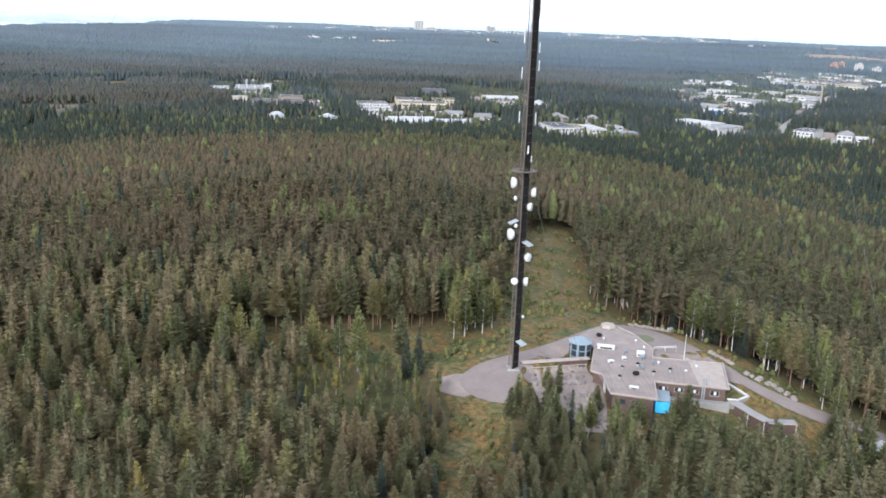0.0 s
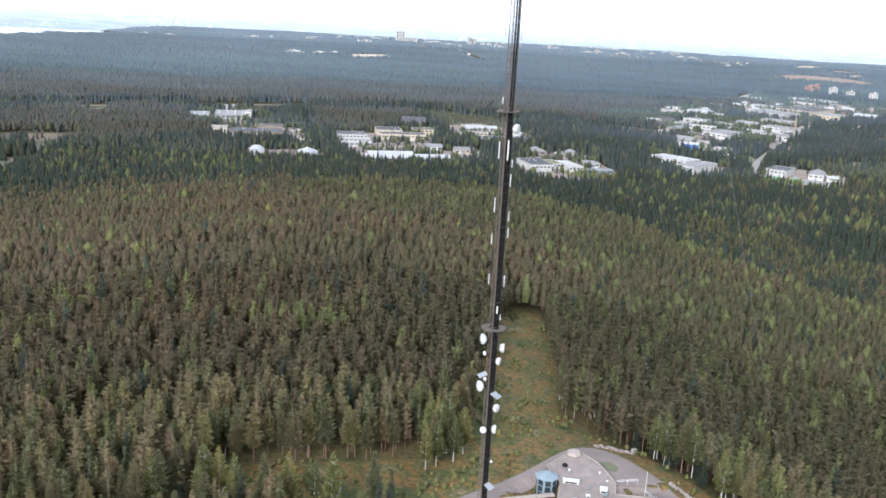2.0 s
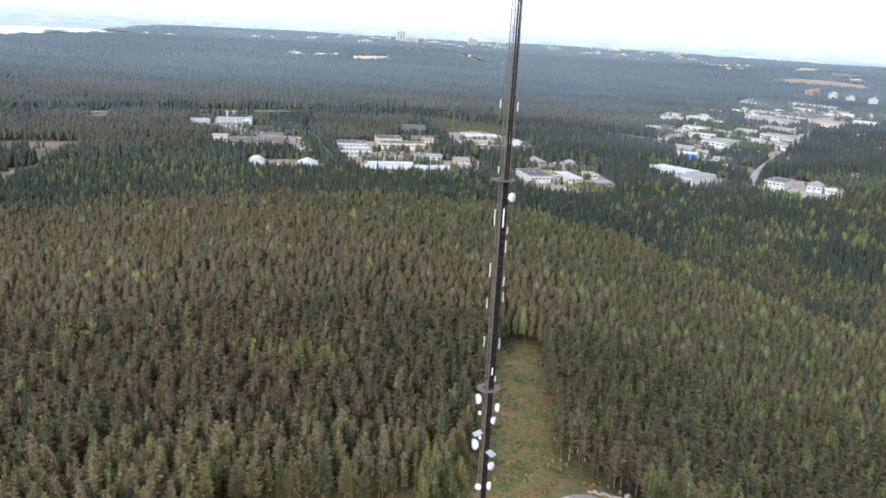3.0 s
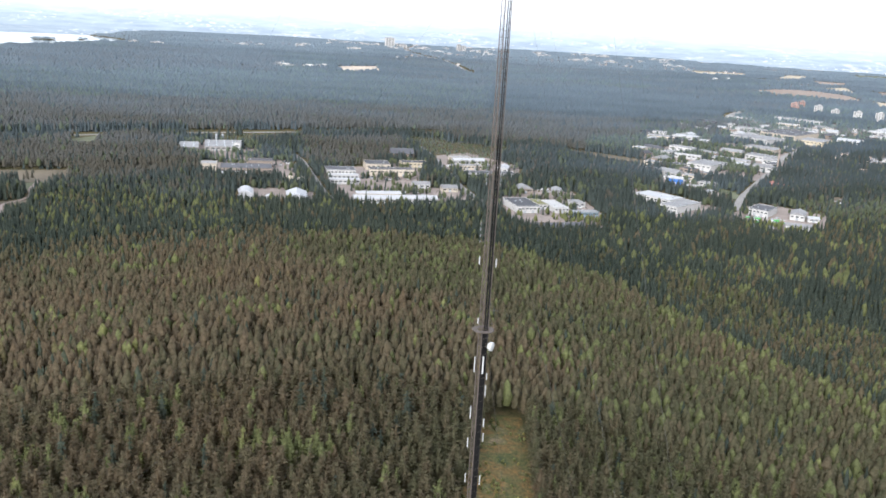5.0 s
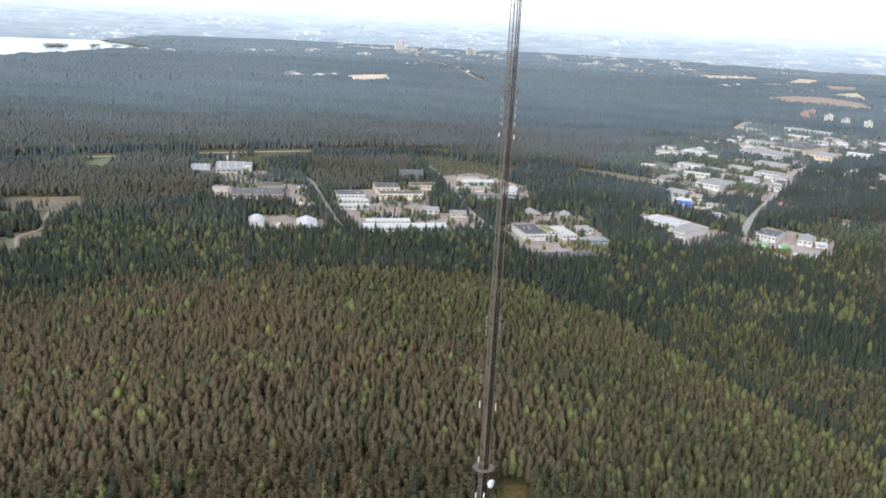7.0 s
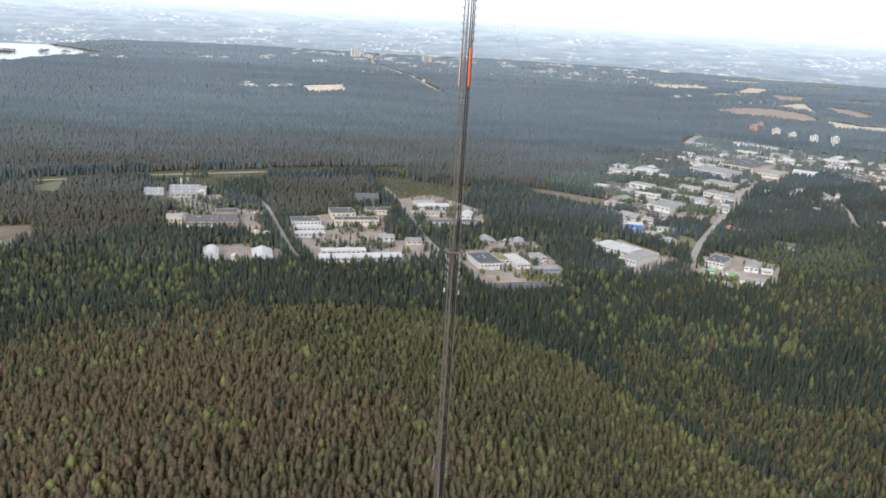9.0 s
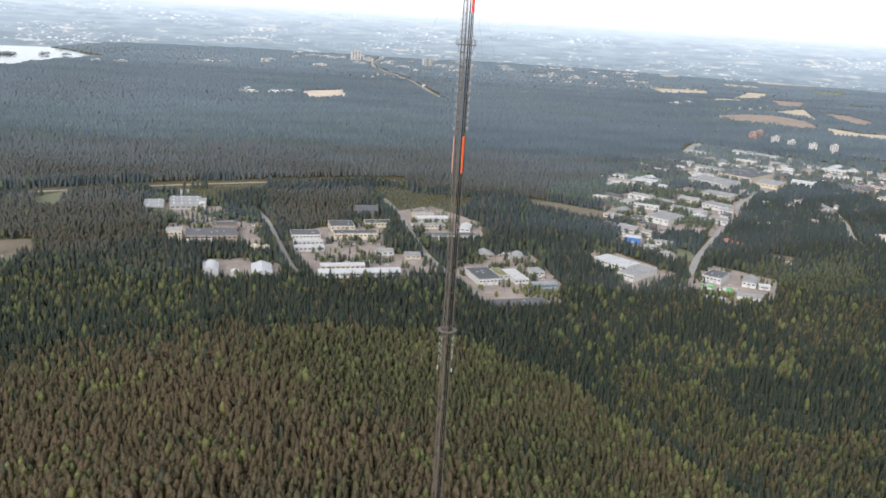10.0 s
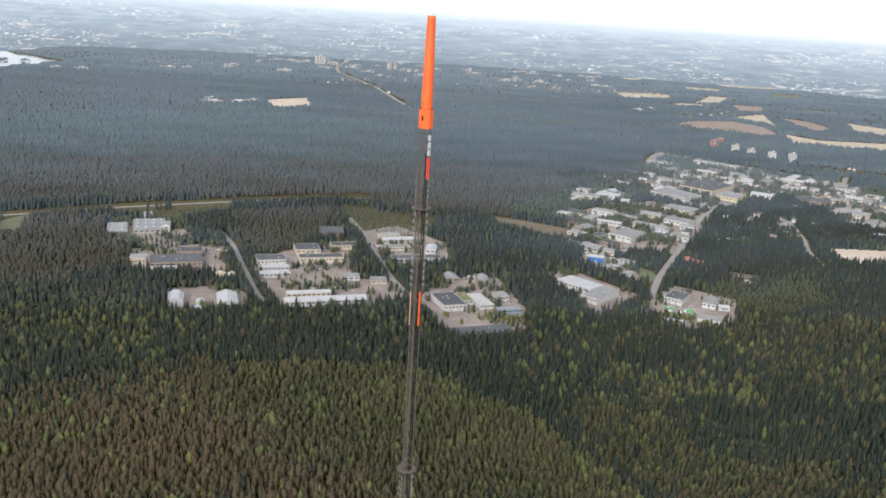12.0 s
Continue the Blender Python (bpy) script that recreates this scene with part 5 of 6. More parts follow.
# more halls and sheds of the town, side by side along its streets
for cx, cy, rx, ry, n in ((505, 1440, 110, 80, 16), (720, 1790, 150, 110, 20), (1020, 1760, 150, 190, 26), (500, 1640, 50, 50, 5), (400, 1260, 40, 50, 8)):
    for k in range(n):
        for _ in range(12):
            x, y, w, d = cx + town_rng.uniform(-rx, rx), cy + town_rng.uniform(-ry, ry), town_rng.uniform(16, 44), town_rng.uniform(10, 22)
            if all(math.hypot(x - q[0], y - q[1]) > (w + d) / 3 + (q[2] + q[3]) * 0.6 for q in FOOTPRINTS):
                break
        else:
            continue
        warehouse("warehouse", x, y, w, d, town_rng.choice((-42, -48, 45, -38)), town_rng.uniform(5, 9), town_rng.choice((W, W, B_, G)), town_rng.choice((M_GREY_ROOF, M_WHITE_ROOF, M_GREY_ROOF, M_DARK_ROOF)),
                  "low commercial building with a plain roof in town", town_rng.choice(("flat", "gable")), 3, 1)

# silos of the concrete works
for x, y in ((-292, 1384), (-283, 1387)):
    silo = tagged(new("silo"), "grey steel silo tower of the concrete works", "silo", "silos of the concrete works")
    silo.location = (x, y, gz(x, y))
    part("tank", rod(bmesh.new(), (0, 0, 5), (0, 0, 11.5), 2.2, 14), M_GREY_PAINT, silo)
    part("hopper", rod(bmesh.new(), (0, 0, 1.5), (0, 0, 5), 0.6, 14, 2.2), M_GREY_PAINT, silo)
    part("cap", rod(bmesh.new(), (0, 0, 11.5), (0, 0, 12.9), 2.2, 14, 0.8), M_GREY_PAINT, silo)
    for k in range(4):
        a = math.pi / 4 + math.pi / 2 * k
        part("leg", rod(bmesh.new(), (2.2 * math.cos(a), 2.2 * math.sin(a), 0), (2.2 * math.cos(a), 2.2 * math.sin(a), 6), 0.25, 5), M_STEEL, silo)
chimney = tagged(new("chimney"), "tall thin dark chimney beside the road into town", "chimney")
chimney.location = (588, 1362, gz(588, 1362))
part("shaft", rod(bmesh.new(), (0, 0, -1), (0, 0, 38), 1.5, 10, 1.1), M_WALL_BROWN, chimney)
part("rim", rod(bmesh.new(), (0, 0, 37.6), (0, 0, 38.4), 1.35, 10), M_CABLE, chimney)


def tower_block(x, y, w, d, turn, storeys, wall, label):
    ob = tagged(new("apartment_tower"), label, "building", "tall buildings of the plain")
    h = storeys * 3.0
    ob.matrix_basis = Matrix.Translation((x, y, gz(x, y))) @ Matrix.Rotation(radians(turn), 4, "Z")
    a = radians(turn)
    FOOTPRINTS.append((x, y, w / 2 + 4, d / 2 + 4, math.cos(a), math.sin(a)))
    part("wall", one_box(0, 0, h / 2 - 2, w, d, h + 4, 0, 0.1), wall, ob)
    part("roof", one_box(0, 0, h + 0.2, w + 0.4, d + 0.4, 0.5), M_GREY_ROOF, ob)
    part("plant_room", one_box(w * 0.1, 0, h + 1.6, w * 0.35, d * 0.4, 2.8), wall, ob)
    for k in range(storeys):
        for s in range(3):
            part("window", one_box((s - 1) * w * 0.3, -d / 2 - 0.05, 1.7 + 3 * k, w * 0.18, 0.2, 1.5), M_GLASS, ob)
    return ob


for x, y, storeys in ((1077, 2297, 8), (1115, 2280, 6), (1149, 2228, 7), (1190, 2197, 8)):
    tower_block(x, y, 20, 16, -30, storeys, M_WALL_WHITE, "white apartment tower at the edge of town")
for x, y, storeys in ((1054, 2391, 6), (1088, 2425, 6), (1040, 2352, 5)):
    tower_block(x, y, 18, 14, -30, storeys, M_BRICK, "reddish brick apartment block at the edge of town")
tower_block(-96, 4471, 46, 26, 10, 16, M_WALL_WHITE, "large pale tower block far off on the plain")
tower_block(-38, 4488, 50, 24, 10, 6, M_WALL_WHITE, "pale lower block beside the far tower")
for x, y, s in ((236, 4294, 12), (259, 4310, 10), (246, 4326, 8), (328, 4262, 5), (363, 4246, 5)):
    tower_block(x, y, 18, 16, 20, s, M_WALL_WHITE, "pale apartment tower far off on the plain")
tower_block(1732, 5260, 26, 20, 0, 14, M_WALL_WHITE, "pale tower far off on the plain")
for x, y, w in ((1268, 4488, 60), (1320, 4520, 40), (1232, 4520, 40), (-370, 2706, 60), (-303, 2736, 70), (-261, 2774, 40), (-383, 2767, 40), (1006, 2925, 40), (1061, 2967, 40), (-976, 3560, 50), (-700, 3824, 60), (-630, 3850, 40), (-1060, 3540, 36)) + tuple(
        (town_rng.uniform(-500, 1250), town_rng.uniform(3900, 4850), town_rng.uniform(22, 64)) for _ in range(46)):
    tower_block(x, y, w, 18, random.Random(int(x)).uniform(-10, 20), 3, M_WALL_WHITE, "low pale building far off on the plain")


def house_model(i, wall, roof):
    ob = new("house")
    part("wall", one_box(0, 0, 1.6, 11, 8, 6.4, 0, 0.05), wall, ob)
    bm = bmesh.new()
    lo = [bm.verts.new((px, py, 4.7)) for px in (-6, 6) for py in (-4.6, 4.6)]
    hi = [bm.verts.new((px, 0, 7.4)) for px in (-6, 6)]
    for f in ((lo[0], lo[2], hi[1], hi[0]), (lo[1], hi[0], hi[1], lo[3]), (lo[0], hi[0], lo[1]), (lo[2], lo[3], hi[1]), (lo[0], lo[1], lo[3], lo[2])):
        bm.faces.new(f)
    bmesh.ops.recalc_face_normals(bm, faces=bm.faces)
    part("roof", bm, roof, ob)
    part("chimney", one_box(1.5, 0.8, 7.4, 0.8, 0.8, 1.8), M_WALL_BROWN, ob)
    return tagged(ob, ("white house with grey roof among trees", "beige house with dark roof among trees", "brown house with dark roof among trees", "white house with brown roof among trees")[i], "house", "houses of the town")


houses = [house_model(i, w, r) for i, (w, r) in enumerate(((M_WALL_WHITE, M_GREY_ROOF), (M_WALL_BEIGE, M_DARK_ROOF), (M_WALL_BROWN, M_DARK_ROOF), (M_WALL_WHITE, M_WALL_BROWN)))]
spots = []
for cx, cy, rx, ry, n in ((778, 1491, 110, 110, 26), (968, 1804, 160, 130, 34), (615, 1779, 60, 60, 8), (1049, 1682, 110, 110, 20), (687, 1385, 70, 60, 7), (393, 3278, 260, 160, 46), (831, 3207, 220, 150, 40), (72, 3497, 120, 220, 24),
                          (590, 3872, 400, 200, 46), (1102, 3796, 300, 200, 26), (-696, 4104, 260, 120, 24), (888, 2412, 130, 60, 10), (1279, 2002, 120, 140, 18), (1238, 3065, 200, 120, 16)):
    for _ in range(n):
        a, r = town_rng.uniform(0, 6.283), math.sqrt(town_rng.uniform(0, 1))
        spots.append((cx + rx * r * math.cos(a), cy + ry * r * math.sin(a)))
for i, (x, y) in enumerate(spots):
    model = houses[i % 4 if i < 4 or y < 2600 else (0, 0, 3)[i % 3]]
    s = 1.0
    m = Matrix.Translation((x, y, gz(x, y) + 0.3)) @ Matrix.Rotation(town_rng.uniform(0, 3.14), 4, "Z") @ Matrix.Diagonal((s, s, s, 1))
    if i < 4:
        model.matrix_basis = m
    else:
        copy_thing(model, m).matrix_basis = m
    FOOTPRINTS.append((x, y, 11, 11, 1, 0))

# stacked goods, containers and machines in the yards
for cx, cy, rx, ry, n, mats, word, label in (
    (442, 1036, 22, 14, 26, (M_GREEN_STUFF, M_WHITE, M_TIMBER), "goods_pile", "stacked machines and goods in a storage yard"),
    (91, 1275, 28, 8, 22, (M_WHITE, M_TIMBER, M_GREY_PAINT), "goods_pile", "stacked goods in a storage yard"),
    (182, 1138, 22, 14, 18, (M_WHITE, M_TIMBER, M_CLEARCUT), "goods_pile", "stacked goods in a storage yard"),
    (-6, 1087, 34, 14, 16, (M_TIMBER, M_WHITE, M_GREY_PAINT), "goods_pile", "stacked goods in a gravel yard"),
    (405, 1258, 26, 22, 26, (M_WHITE, M_GREY_PAINT, M_TIMBER), "goods_pile", "parked vehicles and goods in a yard"),
    (495, 1432, 60, 50, 40, (M_WHITE, M_GREY_PAINT, M_WALL_BROWN), "parked_van", "parked van in an industrial yard"),
    (-272, 1240, 40, 8, 16, (M_WHITE, M_GREY_PAINT, M_TIMBER), "parked_van", "parked van in an industrial yard"),
    (-160, 1223, 20, 22, 14, (M_WHITE, M_GREY_PAINT, M_WALL_BROWN), "parked_van", "parked van in an industrial yard"),
    (318, 1149, 18, 10, 14, (M_CLEARCUT, M_TIMBER), "gravel_heap", "heap of soil in a sandy yard"),
    (593, 1160, 24, 14, 16, (M_TIMBER, M_WHITE, M_CLEARCUT), "goods_pile", "stacked goods in a storage yard"),
    (210, 1036, 14, 30, 14, (M_WHITE, M_GREY_PAINT, M_TIMBER), "parked_van", "parked van beside the offices"),
    (-17, 1164, 26, 6, 16, (M_WHITE, M_GREY_PAINT, M_WALL_BROWN), "parked_van", "parked van in an industrial yard"),
):
    for k in range(n):
        x, y = cx + town_rng.uniform(-rx, rx), cy + town_rng.uniform(-ry, ry)
        ob = tagged(new(word), label, word.replace("_", " "), "goods and vehicles in the yards")
        ob.matrix_basis = Matrix.Translation((x, y, gz(x, y) + 0.45)) @ Matrix.Rotation(radians(town_rng.choice((10, 100, -40, 50))), 4, "Z")
        mat = mats[k % len(mats)]
        if word == "parked_van":
            part("body", one_box(0, 0, 0.9, 4.8, 1.9, 1.7, 0, 0.18), mat, ob)
            part("cab", one_box(-0.4, 0, 1.9, 2.8, 1.7, 0.7, 0, 0.2), M_GLASS, ob)
        elif word == "gravel_heap":
            part("heap", rod(bmesh.new(), (0, 0, -0.3), (0, 0, 2.2), town_rng.uniform(2.5, 4.5), 9, 0.6), mat, ob)
        else:
            w, d, h = town_rng.uniform(3, 8), town_rng.uniform(2, 3), town_rng.uniform(1, 2.8)
            part("crate", one_box(0, 0, h / 2, w, d, h, 0, 0.08), mat, ob)
            part("cover", one_box(0.2, 0.1, h + 0.1, w * 0.9, d * 0.9, 0.2, 0, 0.03), M_GREY_PAINT, ob)

# ---- woods ----
leaf_rng = np.random.default_rng(7)


def crown_radius(kind, u):
    """Radius of a crown as a share of the tree's height, u from its foot (0) to its tip (1)."""
    if kind == "pine":
        return 0.172 * (1 - u) ** 0.66 * (0.62 + 0.38 * np.minimum(u * 3.5, 1)) + 0.006
    if kind == "spruce":
        return 0.150 * (1 - u) ** 0.95 + 0.004
    return 0.150 * np.sin(np.pi * np.clip(0.30 + 0.69 * u, 0, 1)) ** 0.8 + 0.005


CROWN_FOOT = {"pine": 0.30, "spruce": 0.06, "birch": 0.26}
RISE = {"pine": 0.30, "spruce": -0.45, "birch": 0.75}


def boughs(rng, kind, whorls, per, bits, size):
    """A crown of boughs set in whorls round the stem, each with leafy sprays along it, on a tree one unit high."""
    verts, faces = [], []
    foot = CROWN_FOOT[kind]
    for i in range(whorls):
        u0 = (i + 0.3) / whorls
        first = rng.uniform(0, 6.28)
        count = per if u0 < 0.75 else max(3, per - 2)
        for j in range(count):
            u = min(0.985, max(0.0, u0 + rng.normal(0, 0.28) / whorls))
            a = first + 6.283 * (j + rng.uniform(-0.3, 0.3)) / count
            reach = float(crown_radius(kind, u)) * rng.uniform(0.72, 1.12)
            out, across = Vector((math.cos(a), math.sin(a), 0)), Vector((-math.sin(a), math.cos(a), 0))
            rise = RISE[kind] * (0.5 + 0.9 * u) + rng.normal(0, 0.12)
            along = (out + Vector((0, 0, rise))).normalized()
            root = Vector((0, 0, foot + (1 - foot) * u - reach * rise * 0.6))
            for b in range(bits):
                f = (0.30 + 0.72 * (b + rng.uniform(0.2, 0.8)) / bits) if bits > 1 else 0.55
                s = size * rng.uniform(0.75, 1.25) * (1.15 - 0.55 * u)
                side = across * (1 if b % 2 else -1) * rng.uniform(0.1, 0.9) * s * 0.55 if bits > 1 else Vector()
                c = root + along * (reach * f) + side + Vector((0, 0, rng.normal(0, 0.004)))
                way = (along + side.normalized() * 0.5 + Vector(rng.normal(0, 0.16, 3))).normalized()
                wide = (way.cross(Vector((0, 0, 1))) + Vector(rng.normal(0, 0.35, 3))).normalized() * s * rng.uniform(0.30, 0.42)
                k = len(verts)
                verts += [c - way * s * 0.45 - wide, c - way * s * 0.35 + wide, c + way * s * 0.6]
                faces.append((k, k + 1, k + 2))
    k = len(verts)
    s = size * 0.45
    verts += [Vector((s * 0.4, 0, 1 - 2.2 * s)), Vector((-s * 0.3, s * 0.3, 1 - 2.2 * s)), Vector((-s * 0.2, -s * 0.35, 1 - 2.2 * s)), Vector((0, 0, 1.0))]
    faces += [(k, k + 1, k + 3), (k + 1, k + 2, k + 3), (k + 2, k, k + 3)]
    return verts, faces


def skirts(rng, kind, tiers, sides, ragged=0.5):
    """A plainer crown for woods further off: ragged skirts one above the other."""
    verts, faces = [], []
    foot = CROWN_FOOT[kind]
    for i in range(tiers):
        u0, u1 = i / tiers, min(1.0, (i + 1.9) / tiers)
        if i == tiers - 1:
            u1 = 1.0
        k = len(verts)
        off = Vector(rng.normal(0, 0.008, 2)).to_3d()
        turn = rng.uniform(0, 6.28)
        for j in range(sides):
            a = turn + 2 * math.pi * (j + rng.uniform(-0.3, 0.3)) / sides
            r = float(crown_radius(kind, u0 * 0.92 + 0.03)) * rng.uniform(1.12 - ragged, 1.12)
            verts.append(off + Vector((r * math.cos(a), r * math.sin(a), foot + (1 - foot) * (u0 + rng.uniform(-0.05, 0.04)))))
        verts.append(off * 0.5 + Vector((rng.normal(0, 0.006), rng.normal(0, 0.006), foot + (1 - foot) * u1)))
        faces += [(k + j, k + (j + 1) % sides, k + sides) for j in range(sides)]
    return verts, faces


def stem(verts, faces, thick=0.010, top=0.72, sides=3):
    k = len(verts)
    for z, r in ((-0.03, thick), (top, thick * 0.35)):
        verts += [Vector((r * math.cos(2 * math.pi * j / sides), r * math.sin(2 * math.pi * j / sides), z)) for j in range(sides)]
    for j in range(sides):
        q = (j + 1) % sides
        faces += [(k + j, k + q, k + sides + q), (k + j, k + sides + q, k + sides + j)]
    return 2 * sides


def rounded(rng, kind, sides, levels):
    """A soft upright crown turned from uneven rings."""
    v, f = [], []
    foot = CROWN_FOOT[kind]
    for i, u in enumerate(levels):
        bend = rng.normal(0, 0.010, 2)
        for j in range(sides):
            a = 2 * math.pi * (j + 0.5 * (i % 2)) / sides
            r = float(crown_radius(kind, u)) * rng.uniform(0.70, 1.15)
            v.append(Vector((r * math.cos(a) + bend[0], r * math.sin(a) + bend[1], foot + (1 - foot) * (u + rng.uniform(-0.04, 0.04)))))
        for j in range(sides):
            if i:
                k, q = (i - 1) * sides, (j + 1) % sides
                f += [(k + j, k + q, k + sides + j), (k + q, k + sides + q, k + sides + j)]
    k = len(v) - sides
    v.append(Vector((rng.normal(0, 0.006), rng.normal(0, 0.006), 1.0)))
    f += [(k + j, k + (j + 1) % sides, k + sides) for j in range(sides)]
    return v, f


def joined(a, b):
    return a[0] + b[0], a[1] + [tuple(i + len(a[0]) for i in t) for t in b[1]]


def template(kind, level, seed):
    rng = np.random.default_rng(seed)
    core = skirts(rng, kind, 2, 4, 0.3)
    core = [Vector((p.x * 0.55, p.y * 0.55, p.z * 0.97)) for p in core[0]], core[1]
    if level == 0:
        v, f = joined(core, boughs(rng, kind, 11, 6, 4, 0.080 if kind != "birch" else 0.076))
    elif level == 1:
        v, f = joined(core, boughs(rng, kind, 8, 5, 2, 0.115 if kind != "birch" else 0.105))
    elif level == 2:
        v, f = skirts(rng, kind, 5, 5, 0.62) if kind != "birch" else rounded(rng, kind, 5, (0.0, 0.34, 0.72))
    elif level == 3:
        v, f = skirts(rng, kind, 2, 5, 0.5) if kind != "birch" else rounded(rng, kind, 5, (0.05, 0.55))
    else:
        v, f = skirts(rng, kind, 1, 4, 0.4)
    bark = stem(v, f) if level <= 1 else 0
    mats = np.zeros(len(f), np.int32)
    if bark:
        mats[-bark:] = 1
    return np.array([tuple(p) for p in v]), np.array(f), mats


def wood(name, kind, level, x, y, height, tint, mats, label, category, spread=1.0):
    """Many trees as one mesh: each takes one of a few shapes, turned and scaled."""
    shapes = [template(kind, level, 100 * level + 7 * i + len(kind)) for i in range(9)]
    pick = leaf_rng.integers(0, len(shapes), len(x))
    turn = leaf_rng.uniform(0, 2 * math.pi, len(x))
    wide = spread * height * leaf_rng.uniform(0.82, 1.28, len(x))
    z = ground_z(x, y)
    V, F, MI, T = [], [], [], []
    base = 0
    for i, (tv, tf, tm) in enumerate(shapes):
        sel = np.nonzero(pick == i)[0]
        if not len(sel):
            continue
        c, s = np.cos(turn[sel])[:, None], np.sin(turn[sel])[:, None]
        px = (tv[None, :, 0] * c - tv[None, :, 1] * s) * wide[sel, None] + x[sel, None]
        py = (tv[None, :, 0] * s + tv[None, :, 1] * c) * wide[sel, None] + y[sel, None]
        pz = tv[None, :, 2] * height[sel, None] + z[sel, None]
        V.append(np.stack([px, py, pz], -1).reshape(-1, 3))
        F.append((tf[None] + (np.arange(len(sel)) * len(tv))[:, None, None] + base).reshape(-1, 3))
        MI.append(np.tile(tm, len(sel)))
        T.append(np.clip(np.repeat(tint[sel], len(tv)) + leaf_rng.normal(0, 0.06 if level < 2 else 0.025, len(sel) * len(tv)), 0, 1))
        base += len(sel) * len(tv)
    V, F, MI, T = np.concatenate(V), np.concatenate(F), np.concatenate(MI), np.concatenate(T)
    me = bpy.data.meshes.new(name)
    me.vertices.add(len(V))
    me.vertices.foreach_set("co", V.astype(np.float32).ravel())
    me.loops.add(3 * len(F))
    me.loops.foreach_set("vertex_index", F.astype(np.int32).ravel())
    me.polygons.add(len(F))
    me.polygons.foreach_set("loop_start", np.arange(0, 3 * len(F), 3, dtype=np.int32))
    me.polygons.foreach_set("loop_total", np.full(len(F), 3, np.int32))
    for m in mats:
        me.materials.append(m)
    if level >= 2:
        me.polygons.foreach_set("use_smooth", np.ones(len(F), bool))
    me.polygons.foreach_set("material_index", MI.astype(np.int32))
    me.attributes.new("tint", "FLOAT", "POINT").data.foreach_set("value", T.astype(np.float32))
    me.update(calc_edges=True)
    return tagged(new(name, me), label, category, kind="stuff")


def clumps(x, y, scale, seed):
    """Slow random field, 0 to 1."""
    s = seed * 3.7
    v = np.sin(x / scale + s) + np.sin(y / (scale * 0.9) + 1.7 * s) + np.sin((x + y) / (scale * 0.6) + s * 0.4) + np.sin((x - 1.4 * y) / (scale * 0.45) + s * 2.2)
    return 0.5 + v / 8


def scatter(near, far, spacing, left=-0.53, right=0.71):
    """Jittered places in the stretch of country between two distances."""
    w = far * 0.8
    nx, ny = int(2 * w / spacing), int(far * 1.02 / spacing)
    ix, iy = np.meshgrid(np.arange(nx), np.arange(ny), indexing="ij")
    x = (ix.ravel() + leaf_rng.uniform(-0.1, 1.1, nx * ny)) * spacing - w
    y = (iy.ravel() + leaf_rng.uniform(-0.1, 1.1, nx * ny)) * spacing
    r = np.hypot(x, y)
    keep = (r >= near) & (r < far) & (x > left * y - 30) & (x < right * y + 30)
    return x[keep], y[keep]


def grown(x, y):
    """Drops the places where no tree grows, and most trees that would hide a yard from the camera."""
    keep = np.ones(len(x), bool)
    for poly in BARE:
        keep &= ~inside(poly, x, y)
    thin, front = np.zeros(len(x), bool), np.zeros(len(x), bool)
    for poly in YARDS:
        thin |= inside(poly, x, y)
        front |= inside(poly, x - 5, y + 16)
    for poly in GREEN:
        thin &= ~inside(poly, x, y)
    # thinned before each yard to fit the camera's view
    keep &= ~(front & ~thin) | (leaf_rng.uniform(0, 1, len(x)) < 0.25)
    town = y > 1320
    keep &= ~thin | (leaf_rng.uniform(0, 1, len(x)) < np.where(town, 0.85, 0.7) * smooth((clumps(x, y, 17, 4) - np.where(town, 0.46, 0.58)) / 0.07))
    for cx, cy, hw, hd, ca, sa in FOOTPRINTS:
        lx, ly = (x - cx) * ca + (y - cy) * sa, -(x - cx) * sa + (y - cy) * ca
        keep &= (abs(lx) > hw) | (abs(ly) > hd)
    return keep


# thickets left standing between the plots
GREEN = [[(20, 1218), (48, 1234), (71, 1151), (53, 1116), (23, 1125)], [(-76, 1138), (-36, 1118), (-30, 1074), (-68, 1063)], [(-155, 1109), (-115, 1103), (-113, 1064), (-145, 1072)],
         [(-287, 1276), (-225, 1272), (-207, 1202), (-262, 1212)], [(-202, 1326), (-164, 1340), (-148, 1229), (-186, 1219)], [(64, 1273), (85, 1275), (84, 1225), (67, 1217)],
         [(86, 1177), (141, 1182), (156, 1107), (100, 1058)], [(-251, 1125), (-167, 1131), (-118, 1085), (-204, 1062), (-234, 1078)], [(417, 1202), (456, 1192), (411, 1062), (387, 1081)],
         [(500, 1294), (645, 1446), (723, 1529), (742, 1474), (668, 1315), (555, 1270), (486, 1182)]]
# the brow where the pines of the hill end and the valley's spruces begin
BROW_X = [-900, -600, -400, -279, -196, -138, -71, 9, 70, 95, 137, 181, 205, 231, 266, 298, 330, 370, 420]
BROW_Y = [520, 620, 700, 738, 775, 812, 800, 795, 803, 783, 735, 694, 643, 584, 518, 465, 400, 300, 150]
# clumps of birch and aspen on the hill: place and radius
GROVES = [(-102, 356, 9), (-132, 334, 10), (-136, 304, 9), (-34, 313, 11), (-50, 319, 9), (70, 366, 7), (-11, 379, 4), (-63, 384, 5), (-8, 600, 9), (-49, 662, 22), (10, 700, 26),
          (60, 735, 30), (-283, 654, 14), (-199, 631, 13), (-96, 520, 9), (-78, 500, 8), (12, 236, 8), (66, 285, 7), (150, 470, 14), (120, 560, 18)]
